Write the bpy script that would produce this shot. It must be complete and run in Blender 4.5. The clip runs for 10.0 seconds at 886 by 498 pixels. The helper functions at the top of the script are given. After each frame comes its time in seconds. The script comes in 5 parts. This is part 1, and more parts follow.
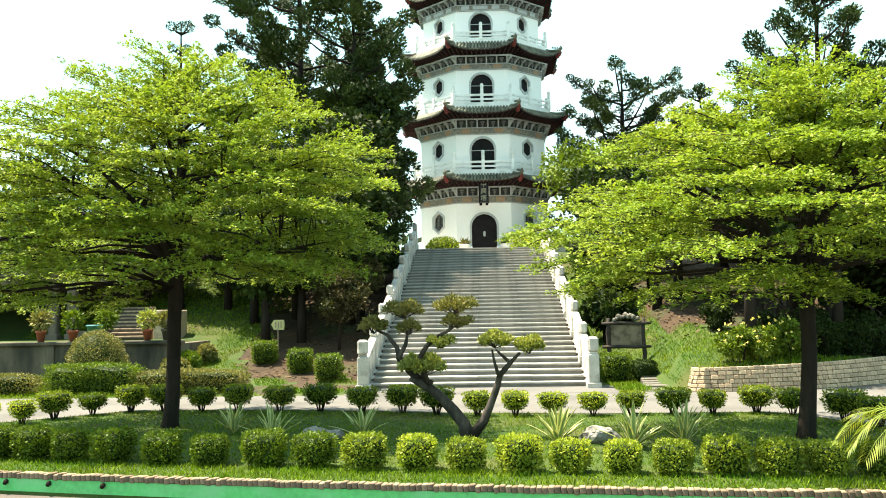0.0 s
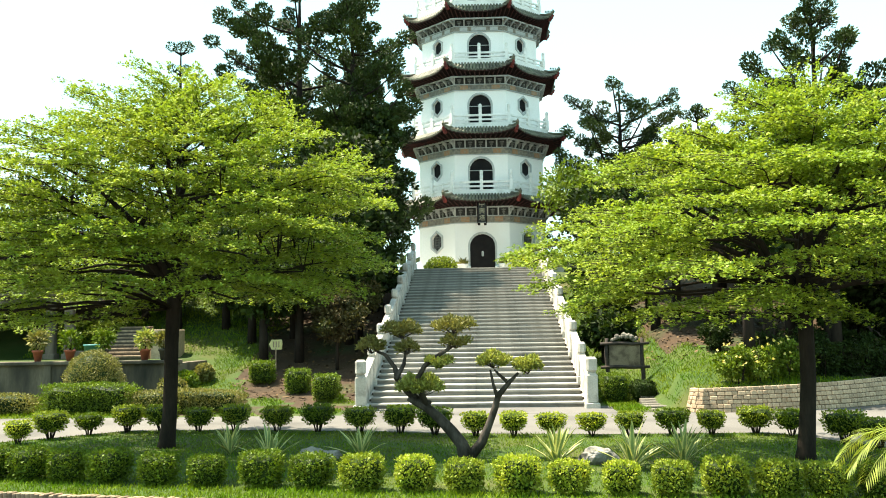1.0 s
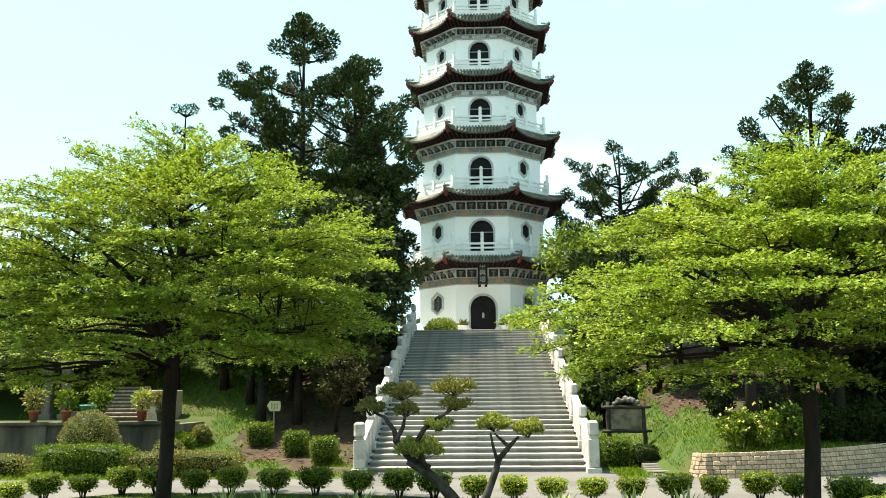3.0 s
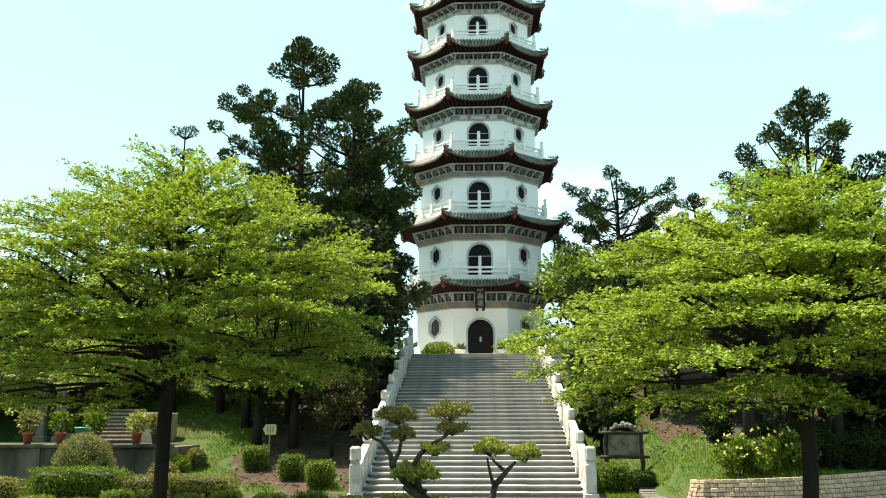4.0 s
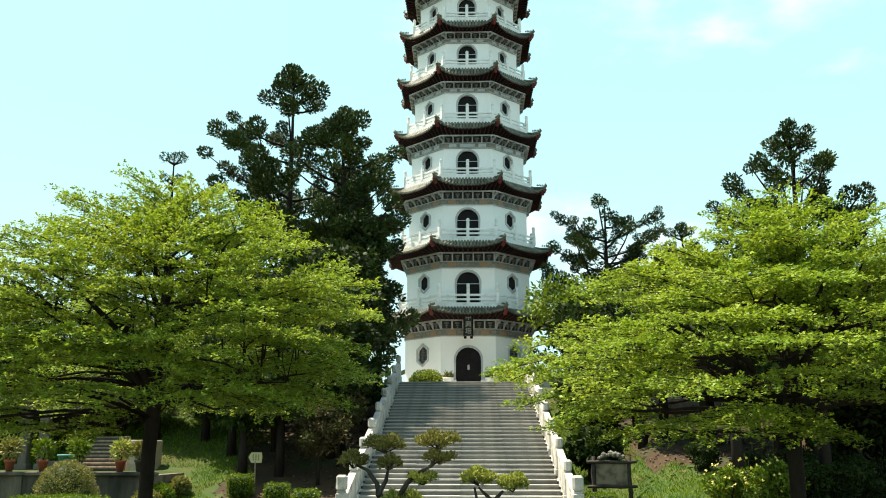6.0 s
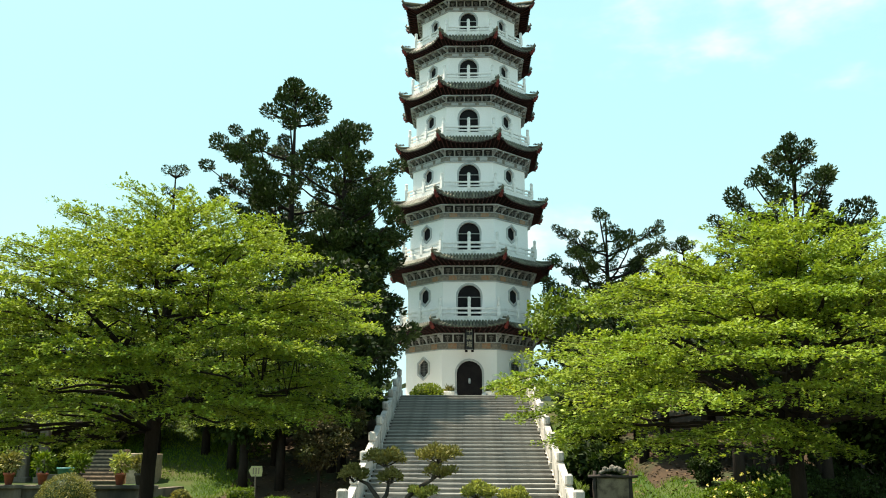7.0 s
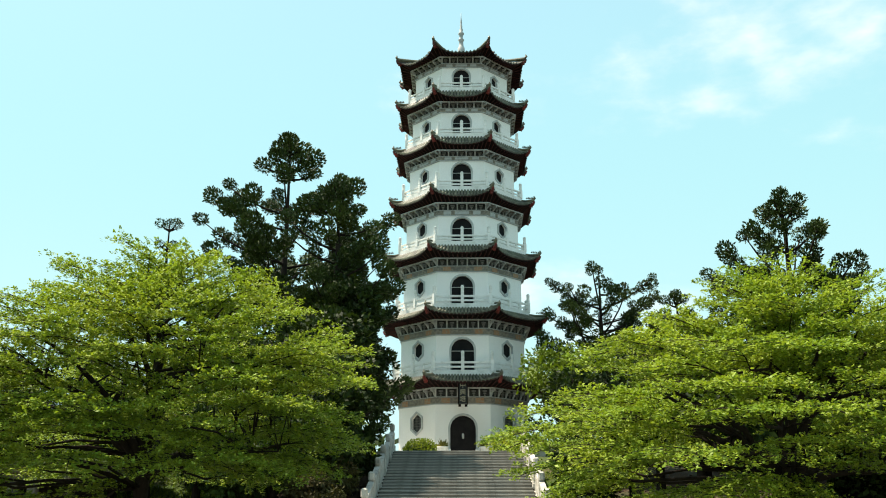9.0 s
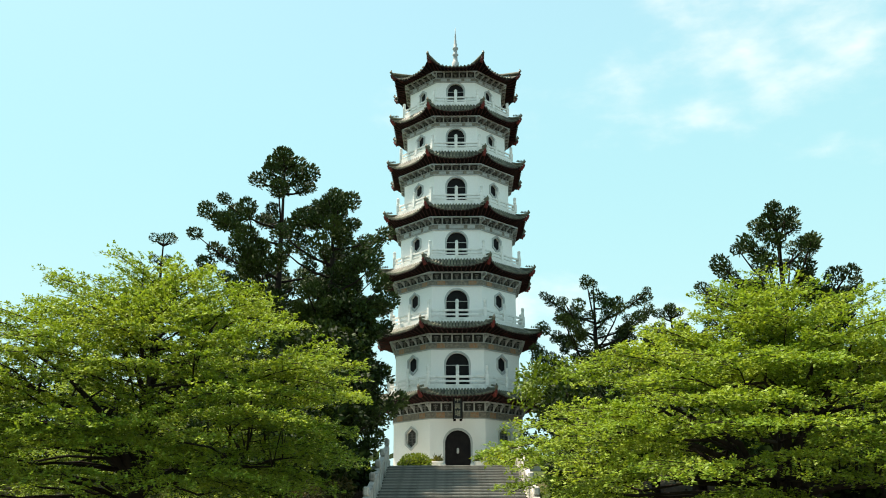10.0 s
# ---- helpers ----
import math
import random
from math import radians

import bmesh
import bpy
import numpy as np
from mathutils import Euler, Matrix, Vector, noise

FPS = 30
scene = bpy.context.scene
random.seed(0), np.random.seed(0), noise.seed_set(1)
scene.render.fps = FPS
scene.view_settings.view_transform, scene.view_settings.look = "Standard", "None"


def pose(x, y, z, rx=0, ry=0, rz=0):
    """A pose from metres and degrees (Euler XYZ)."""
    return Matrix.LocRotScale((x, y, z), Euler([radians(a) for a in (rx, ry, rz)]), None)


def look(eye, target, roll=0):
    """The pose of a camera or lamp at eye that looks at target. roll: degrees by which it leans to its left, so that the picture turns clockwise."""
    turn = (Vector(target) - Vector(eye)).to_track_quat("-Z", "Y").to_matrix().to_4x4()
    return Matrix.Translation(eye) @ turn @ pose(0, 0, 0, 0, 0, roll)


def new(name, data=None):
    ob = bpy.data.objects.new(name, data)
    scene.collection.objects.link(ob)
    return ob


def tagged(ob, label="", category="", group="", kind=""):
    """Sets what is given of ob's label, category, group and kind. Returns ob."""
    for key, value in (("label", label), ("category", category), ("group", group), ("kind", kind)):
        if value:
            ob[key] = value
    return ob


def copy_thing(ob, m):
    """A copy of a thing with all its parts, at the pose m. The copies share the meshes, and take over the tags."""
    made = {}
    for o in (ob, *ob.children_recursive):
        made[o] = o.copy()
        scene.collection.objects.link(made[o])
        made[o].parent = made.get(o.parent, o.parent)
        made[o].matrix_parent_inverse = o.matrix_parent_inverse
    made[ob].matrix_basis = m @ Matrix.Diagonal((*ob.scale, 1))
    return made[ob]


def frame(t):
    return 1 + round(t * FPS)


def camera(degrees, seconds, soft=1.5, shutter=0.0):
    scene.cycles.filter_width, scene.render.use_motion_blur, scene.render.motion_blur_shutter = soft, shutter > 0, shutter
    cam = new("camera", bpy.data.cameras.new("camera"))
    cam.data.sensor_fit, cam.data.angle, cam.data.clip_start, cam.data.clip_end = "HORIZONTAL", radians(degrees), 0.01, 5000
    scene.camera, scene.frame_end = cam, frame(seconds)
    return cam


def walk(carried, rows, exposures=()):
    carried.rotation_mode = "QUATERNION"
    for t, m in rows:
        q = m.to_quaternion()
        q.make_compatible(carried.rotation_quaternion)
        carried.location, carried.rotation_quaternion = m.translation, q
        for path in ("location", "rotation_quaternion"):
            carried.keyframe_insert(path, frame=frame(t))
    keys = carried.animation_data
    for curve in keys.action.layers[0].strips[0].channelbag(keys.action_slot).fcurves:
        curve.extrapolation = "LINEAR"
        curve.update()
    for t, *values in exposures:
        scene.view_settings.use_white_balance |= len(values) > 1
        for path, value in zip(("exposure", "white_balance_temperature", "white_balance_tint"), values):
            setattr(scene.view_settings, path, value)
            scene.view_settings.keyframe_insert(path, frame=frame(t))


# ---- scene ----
cam = camera(52.0, 10.0, soft=1.0)
EYE = (0.0, 0.0, 2.2)
ROWS = [  # seconds, yaw, pitch, roll
    (0.0, 2.700, 4.000, 0.900), (0.5, 2.645, 4.417, 0.807), (1.0, 2.587, 5.247, 0.827), (1.5, 2.554, 6.322, 0.662),
    (2.0, 2.535, 7.426, 0.542), (2.5, 2.562, 8.307, 0.539), (4.0, 2.379, 10.604, 0.132), (4.5, 2.045, 11.227, -0.108),
    (5.0, 1.758, 11.683, -0.111), (5.5, 1.588, 12.050, -0.023), (7.0, 1.642, 13.173, -0.192), (7.5, 1.576, 13.972, -0.265),
    (8.0, 1.513, 14.872, -0.037), (8.5, 1.385, 15.751, -0.082), (9.0, 1.236, 16.550, -0.085), (9.5, 1.106, 17.118, 0.042),
    (10.0, 0.931, 17.436, 0.095),
]
EXPOSURES = [(0.0, 1.95, 7500, 8), (1.0, 1.88, 7400, 8), (2.5, 1.69, 7200, 8), (4.5, 1.43, 7250, 9), (7.5, 1.16, 7300, 9), (10.0, 1.04, 7300, 9)]
walk(cam, [(t, pose(*EYE, 90 + pitch, roll, yaw)) for t, yaw, pitch, roll in ROWS], EXPOSURES)

# ---- world and sun ----
SUN_DIR = Vector((-0.38, 0.12, 0.92)).normalized()
world = bpy.data.worlds.new("sky")
scene.world = world
world.use_nodes = True
wn, wl = world.node_tree.nodes, world.node_tree.links
sky = wn.new("ShaderNodeTexSky")
sky.sky_type, sky.sun_disc = "NISHITA", False
sky.sun_elevation = math.asin(SUN_DIR.z)
sky.sun_rotation = math.atan2(SUN_DIR.x, SUN_DIR.y)
sky.air_density, sky.dust_density, sky.ozone_density = 1.0, 1.2, 1.0


def sky_mix(fac, a, b):
    x = wn.new("ShaderNodeMix")
    x.data_type = "RGBA"
    wl.new(fac, x.inputs[0])
    for sock, v in ((x.inputs[6], a), (x.inputs[7], b)):
        if isinstance(v, tuple):
            sock.default_value = (*v, 1)
        else:
            wl.new(v, sock)
    return x.outputs[2]


def sky_range(value, lo, hi, to0=0.0, to1=1.0):
    r = wn.new("ShaderNodeMapRange")
    r.interpolation_type = "SMOOTHSTEP"
    for i, v in enumerate((lo, hi, to0, to1)):
        r.inputs[i + 1].default_value = v
    wl.new(value, r.inputs[0])
    return r.outputs[0]


# summer haze that thins towards the zenith, and thin white cloud
coords = wn.new("ShaderNodeTexCoord").outputs["Generated"]
sep = wn.new("ShaderNodeSeparateXYZ")
wl.new(coords, sep.inputs[0])
veil = sky_range(sep.outputs[2], 0.25, 0.95, 0.88, 0.35)
colour = sky_mix(veil, sky.outputs[0], (1.6, 3.2, 3.6))
low = sky_range(sep.outputs[2], 0.0, 0.42, 0.3, 0.0)
colour = sky_mix(low, colour, (3.1, 3.7, 3.85))
cn = wn.new("ShaderNodeTexNoise")
cn.inputs["Scale"].default_value, cn.inputs["Detail"].default_value, cn.inputs["Roughness"].default_value = 3.2, 7.0, 0.55
cm = wn.new("ShaderNodeMapping")
cm.inputs["Scale"].default_value, cm.inputs["Location"].default_value = (1.0, 1.0, 2.2), (0.35, 0.0, 0.1)
wl.new(coords, cm.inputs[0])
wl.new(cm.outputs[0], cn.inputs["Vector"])
colour = sky_mix(sky_range(cn.outputs["Fac"], 0.56, 0.78, 0.0, 0.8), colour, (4.2, 4.3, 4.35))
wn["Background"].inputs[1].default_value = 0.143
wl.new(colour, wn["Background"].inputs[0])
sun = new("sun", bpy.data.lights.new("sun", "SUN"))
sun.data.energy, sun.data.angle, sun.data.color = 4.75, radians(0.6), (1.0, 0.955, 0.88)
sun.matrix_world = look(SUN_DIR * 80, (0, 0, 0))


# ---- materials ----
def material(name, base, second=None, scale=4.0, fine=40.0, rough=0.8, bump=0.3, bump_scale=60.0, metal=0.0, island=0.0, spread=0.0, stain=None, stain_scale=1.2,
             through_leaf=0.0, stretch=(1, 1, 1), spec=0.3):
    """A surface with two scales of variation, fine relief, stains and, for repeats, a shade of its own."""
    m = bpy.data.materials.new(name)
    m.use_nodes = True
    n, l = m.node_tree.nodes, m.node_tree.links
    b = n["Principled BSDF"]
    b.inputs["Roughness"].default_value, b.inputs["Metallic"].default_value = rough, metal
    b.inputs["Specular IOR Level"].default_value = spec
    co = n.new("ShaderNodeTexCoord")
    mp = n.new("ShaderNodeMapping")
    mp.inputs["Scale"].default_value = stretch
    l.new(co.outputs["Object"], mp.inputs[0])

    def noise_of(s, detail=4.0):
        t = n.new("ShaderNodeTexNoise")
        t.inputs["Scale"].default_value, t.inputs["Detail"].default_value = s, detail
        l.new(mp.outputs[0], t.inputs["Vector"])
        return t.outputs["Fac"]

    def mix(fac, a, c, kind="MIX"):
        x = n.new("ShaderNodeMix")
        x.data_type, x.blend_type = "RGBA", kind
        for sock, v in ((x.inputs[0], fac), (x.inputs[6], a), (x.inputs[7], c)):
            if isinstance(v, (int, float)):
                sock.default_value = v
            elif isinstance(v, tuple):
                sock.default_value = (*v, 1)
            else:
                l.new(v, sock)
        return x.outputs[2]

    def ramp(fac, lo, hi):
        r = n.new("ShaderNodeMapRange")
        r.inputs[1].default_value, r.inputs[2].default_value = lo, hi
        l.new(fac, r.inputs[0])
        return r.outputs[0]

    second = second or tuple(c * 0.7 for c in base)
    col = mix(ramp(noise_of(scale), 0.35, 0.65), base, second)
    grain = ramp(noise_of(fine, 3.0), 0.25, 0.75)
    g = n.new("ShaderNodeMapRange")
    g.inputs[3].default_value, g.inputs[4].default_value = 0.82, 1.15
    l.new(grain, g.inputs[0])
    col = mix(1.0, col, g.outputs[0], "MULTIPLY")
    if stain:
        col = mix(ramp(noise_of(stain_scale, 6.0), 0.5, 0.72), col, stain)
    if island or spread:
        src = n.new("ShaderNodeNewGeometry").outputs["Random Per Island"] if island else n.new("ShaderNodeObjectInfo").outputs["Random"]
        amount = island or spread
        r = n.new("ShaderNodeMapRange")
        r.inputs[3].default_value, r.inputs[4].default_value = 1 - amount, 1 + amount
        l.new(src, r.inputs[0])
        col = mix(1.0, col, r.outputs[0], "MULTIPLY")
    l.new(col, b.inputs["Base Color"])
    if bump:
        bp = n.new("ShaderNodeBump")
        bp.inputs["Strength"].default_value, bp.inputs["Distance"].default_value = bump, 0.02
        l.new(noise_of(bump_scale, 5.0), bp.inputs["Height"])
        l.new(bp.outputs[0], b.inputs["Normal"])
    if through_leaf:
        t = n.new("ShaderNodeBsdfTranslucent")
        warm = mix(1.0, col, (1.12, 1.12, 0.5), "MULTIPLY")
        l.new(warm, t.inputs["Color"])
        s = n.new("ShaderNodeMixShader")
        s.inputs[0].default_value = through_leaf
        l.new(b.outputs[0], s.inputs[1])
        l.new(t.outputs[0], s.inputs[2])
        l.new(s.outputs[0], n["Material Output"].inputs[0])
    return m


M = {
    "white": material("lime_white_wall", (0.91, 0.885, 0.84), (0.89, 0.865, 0.815), 0.4, 160, 0.75, 0.05, 30, stain=(0.84, 0.81, 0.75), stain_scale=0.4, stretch=(1, 1, 0.5)),
    "trim": material("grey_window_trim", (0.50, 0.51, 0.48), (0.40, 0.41, 0.39), 3, 30, 0.75),
    "rail": material("white_stone_rail", (0.87, 0.85, 0.80), (0.79, 0.77, 0.71), 1.5, 120, 0.75, 0.15, stain=(0.60, 0.59, 0.53), stain_scale=1.8),
    "marble": material("weathered_balustrade_stone", (0.52, 0.49, 0.43), (0.40, 0.38, 0.33), 2.2, 25, 0.8, 0.35, 18, stain=(0.2, 0.19, 0.16), stain_scale=2.8),
    "step": material("granite_step", (0.35, 0.335, 0.295), (0.27, 0.258, 0.228), 1.3, 60, 0.8, 0.25, 60, spread=0.14, stain=(0.12, 0.116, 0.105), stain_scale=1.6),
    # dirty step granite, darkened further for upright faces under a high sun
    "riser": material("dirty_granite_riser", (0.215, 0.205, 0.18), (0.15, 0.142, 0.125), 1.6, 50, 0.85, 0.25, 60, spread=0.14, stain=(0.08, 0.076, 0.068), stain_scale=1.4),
    "paving": material("pale_terrace_paving", (0.52, 0.50, 0.46), (0.45, 0.43, 0.39), 0.8, 30, 0.85, 0.2, 60),
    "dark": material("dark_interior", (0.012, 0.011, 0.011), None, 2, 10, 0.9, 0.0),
    "door": material("black_lacquered_door", (0.010, 0.008, 0.008), (0.016, 0.013, 0.012), 2, 20, 0.7, 0.1, spec=0.15),
    "tile": material("green_glazed_roof_tile", (0.10, 0.11, 0.07), (0.15, 0.138, 0.095), 2.0, 14, 0.55, 0.2, 25, island=0.4, stain=(0.045, 0.04, 0.032), stain_scale=1.2, spec=0.3),
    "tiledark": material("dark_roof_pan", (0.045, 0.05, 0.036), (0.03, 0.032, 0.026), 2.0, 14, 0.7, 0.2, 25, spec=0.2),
    "pad": material("pruned_pad_leaf", (0.33, 0.35, 0.095), (0.22, 0.25, 0.06), 2, 14, 0.6, 0.0, island=0.45, through_leaf=0.3, spec=0.2),
    "agave_core": material("green_agave_stripe", (0.22, 0.29, 0.10), (0.15, 0.22, 0.07), 5, 25, 0.5, 0.1),
    "red": material("faded_red_boss_paint", (0.20, 0.028, 0.02), (0.11, 0.018, 0.014), 2.5, 20, 0.6, 0.15, stain=(0.04, 0.016, 0.013), stain_scale=1.5),
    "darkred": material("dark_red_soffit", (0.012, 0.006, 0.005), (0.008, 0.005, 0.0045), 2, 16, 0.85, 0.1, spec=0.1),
    "eave": material("dark_eave_paint", (0.055, 0.012, 0.009), (0.028, 0.008, 0.007), 2.5, 20, 0.7, 0.15, stain=(0.012, 0.008, 0.007), stain_scale=1.5),
    "bracket": material("grey_blue_bracket", (0.46, 0.47, 0.45), (0.33, 0.35, 0.34), 3, 25, 0.7, 0.1),
    "friezebg": material("painted_frieze_ground", (0.30, 0.255, 0.19), (0.14, 0.135, 0.12), 7, 22, 0.7, 0.1, stain=(0.14, 0.12, 0.10), stain_scale=6),
    "friezeshade": material("shadowed_bracket_board", (0.04, 0.042, 0.038), (0.025, 0.024, 0.022), 5, 20, 0.85, 0.1),
    # a darker grey than the brackets, for carvings and lattice
    "carved": material("grimy_carving", (0.20, 0.20, 0.18), (0.12, 0.12, 0.11), 4, 25, 0.8, 0.1),
    "orange": material("orange_frieze_panel", (0.36, 0.17, 0.085), (0.30, 0.24, 0.16), 9, 30, 0.7, 0.1),
    "gold": material("faded_gilt_letter", (0.42, 0.38, 0.26), None, 5, 30, 0.5, 0.0),
    "lawn": material("lawn_soil", (0.028, 0.060, 0.008), (0.048, 0.072, 0.010), 0.7, 18, 0.95, 0.5, 40, stain=(0.065, 0.06, 0.018), stain_scale=0.35),
    "litter": material("leaf_litter_slope", (0.058, 0.034, 0.016), (0.034, 0.021, 0.010), 1.2, 22, 0.95, 0.6, 30, stain=(0.03, 0.045, 0.012), stain_scale=0.5),
    "concrete": material("grey_worn_road", (0.135, 0.127, 0.113), (0.11, 0.104, 0.092), 0.5, 30, 0.9, 0.2, 80, stain=(0.08, 0.075, 0.066), stain_scale=0.5),
    "kerb": material("pale_kerb_stone", (0.26, 0.25, 0.22), (0.2, 0.19, 0.165), 2, 30, 0.85, 0.25, 60, spread=0.1),
    "brick": material("buff_edging_brick", (0.30, 0.215, 0.135), (0.20, 0.14, 0.09), 5, 40, 0.85, 0.35, 60, spread=0.35, stain=(0.10, 0.08, 0.055), stain_scale=7),
    "green": material("green_painted_wall", (0.075, 0.50, 0.14), (0.10, 0.44, 0.15), 0.9, 15, 0.55, 0.1, 20, stain=(0.16, 0.50, 0.22), stain_scale=1.6),
    "pave": material("pinkish_pavement", (0.11, 0.085, 0.07), (0.085, 0.068, 0.058), 1.2, 30, 0.9, 0.2, 70),
    "bark": material("dark_bark", (0.032, 0.024, 0.018), (0.018, 0.014, 0.011), 5, 35, 0.95, 0.8, 22, stretch=(1, 1, 0.3), spec=0.1),
    "barkgrey": material("grey_gnarled_bark", (0.085, 0.072, 0.06), (0.03, 0.025, 0.02), 6, 35, 0.95, 1.0, 22, stretch=(1, 1, 0.4), spec=0.1),
    "leaf": material("bright_layered_leaf", (0.285, 0.355, 0.052), (0.165, 0.25, 0.03), 0.9, 8, 0.5, 0.0, island=0.26, through_leaf=0.32, spec=0.12),
    "needle": material("dark_pine_needle", (0.048, 0.074, 0.016), (0.018, 0.034, 0.007), 0.35, 5, 0.6, 0.0, island=0.4, through_leaf=0.04, spec=0.15),
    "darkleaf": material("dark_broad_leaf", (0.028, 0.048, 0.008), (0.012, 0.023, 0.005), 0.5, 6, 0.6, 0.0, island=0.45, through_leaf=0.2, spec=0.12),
    "copperleaf": material("copper_brown_leaf", (0.075, 0.052, 0.022), (0.05, 0.055, 0.016), 1.2, 9, 0.6, 0.0, island=0.4, through_leaf=0.2, spec=0.12),
    "hedge": material("clipped_hedge_leaf", (0.13, 0.19, 0.014), (0.075, 0.12, 0.010), 1.0, 10, 0.55, 0.0, island=0.32, through_leaf=0.25, spec=0.2),
    "lime_hedge": material("lime_hedge_leaf", (0.235, 0.285, 0.03), (0.135, 0.19, 0.017), 2.0, 11, 0.52, 0.0, island=0.3, through_leaf=0.28, spec=0.2),
    "gold_hedge": material("golden_hedge_leaf", (0.36, 0.40, 0.045), (0.17, 0.25, 0.024), 2.2, 12, 0.5, 0.0, island=0.4, through_leaf=0.35, spec=0.25),
    "olive": material("olive_bonsai_leaf", (0.225, 0.205, 0.065), (0.135, 0.135, 0.038), 2, 14, 0.6, 0.0, island=0.3, through_leaf=0.25, spec=0.2),
    "agave": material("variegated_agave_leaf", (0.56, 0.54, 0.24), (0.44, 0.44, 0.18), 5, 25, 0.5, 0.1, island=0.1, through_leaf=0.15),
    "grass": material("grass_blade", (0.080, 0.17, 0.008), (0.15, 0.205, 0.011), 0.5, 8, 0.7, 0.0, island=0.4, through_leaf=0.25, spec=0.12),
    "rock": material("grey_garden_rock", (0.30, 0.28, 0.25), (0.2, 0.19, 0.17), 3, 30, 0.9, 0.6, 20, stain=(0.1, 0.1, 0.08), stain_scale=4),
    "stone": material("buff_wall_stone", (0.47, 0.35, 0.235), (0.37, 0.27, 0.175), 6, 35, 0.9, 0.5, 40, spread=0.22),
    "mortar": material("dark_mortar", (0.075, 0.06, 0.042), None, 5, 40, 0.95, 0.4, 60),
    "joint": material("pale_wall_joint", (0.15, 0.118, 0.08), (0.09, 0.07, 0.05), 5, 40, 0.95, 0.4, 60),
    "oldwall": material("stained_grey_concrete", (0.165, 0.132, 0.095), (0.08, 0.063, 0.046), 1.2, 25, 0.9, 0.3, 40, stain=(0.026, 0.024, 0.02), stain_scale=1.1, stretch=(1, 1, 0.25)),
    "terracotta": material("terracotta_pot", (0.32, 0.085, 0.045), (0.22, 0.07, 0.04), 4, 30, 0.8, 0.2),
    "teal": material("teal_plastic_tub", (0.05, 0.22, 0.20), (0.08, 0.26, 0.24), 4, 20, 0.5, 0.1),
    "oldwood": material("weathered_board", (0.30, 0.215, 0.145), (0.21, 0.15, 0.10), 3, 40, 0.85, 0.4, 30, stretch=(0.3, 1, 2)),
    "boardface": material("faded_brown_board", (0.25, 0.19, 0.13), (0.17, 0.125, 0.085), 3, 40, 0.85, 0.4, 30, stain=(0.06, 0.045, 0.03), stain_scale=3),
    "slab": material("worn_grey_slab", (0.16, 0.145, 0.115), (0.10, 0.092, 0.075), 4, 30, 0.9, 0.4, 30, spread=0.2),
    "darkwood": material("dark_log_frame", (0.06, 0.045, 0.035), (0.03, 0.024, 0.02), 5, 30, 0.9, 0.5, 25),
    "yellow": material("yellow_flower", (0.75, 0.62, 0.08), (0.8, 0.72, 0.35), 5, 20, 0.6, 0.0, island=0.2, through_leaf=0.2),
    "sign": material("yellow_sign_plate", (0.55, 0.48, 0.20), (0.45, 0.4, 0.2), 4, 30, 0.5, 0.0),
    "black": material("black_paint", (0.015, 0.015, 0.015), None, 5, 30, 0.5, 0.0),
    "palm": material("palm_leaf", (0.15, 0.215, 0.025), (0.22, 0.26, 0.045), 2, 10, 0.5, 0.0, island=0.35, through_leaf=0.3, spec=0.25),
    "dryleaf": material("dry_leaf", (0.11, 0.065, 0.026), (0.065, 0.04, 0.018), 3, 15, 0.8, 0.0, island=0.5),
}


# ---- mesh helpers ----
def link(name, bm, mat, parent=None, label="", smooth=False):
    me = bpy.data.meshes.new(name)
    bm.to_mesh(me)
    bm.free()
    return link_mesh(name, me, mat, parent, label, smooth)


def link_mesh(name, me, mat, parent=None, label="", smooth=False):
    me.materials.append(M[mat])
    if smooth:
        me.polygons.foreach_set("use_smooth", [True] * len(me.polygons))
    ob = new(name, me)
    ob.parent = parent
    if label:
        ob["label"] = label
    return ob


def part(name, bm, mat, parent, label="", smooth=False):
    return link(name, bm, mat, parent, label, smooth)


def thing(name, label, category, m=None, group="", kind=""):
    ob = tagged(new(name), label, category, group, kind)
    ob.matrix_world = m or Matrix()
    return ob


def box(bm, x0, y0, z0, x1, y1, z1, bevel=0.0, m=None):
    r = bmesh.ops.create_cube(bm, size=1.0)
    vs = r["verts"]
    for v in vs:
        v.co = Vector((x0 + (v.co.x + 0.5) * (x1 - x0), y0 + (v.co.y + 0.5) * (y1 - y0), z0 + (v.co.z + 0.5) * (z1 - z0)))
    if bevel:
        es = list({e for v in vs for e in v.link_edges})
        out = bmesh.ops.bevel(bm, geom=es, offset=bevel, segments=1, affect="EDGES")
        vs = list({v for f in out["faces"] for v in f.verts} | {v for v in vs if v.is_valid})
    if m:
        bmesh.ops.transform(bm, matrix=m, verts=[v for v in vs if v.is_valid])
    return bm


def boxes(*rows, bevel=0.0):
    bm = bmesh.new()
    for r in rows:
        box(bm, *r, bevel=bevel)
    return bm


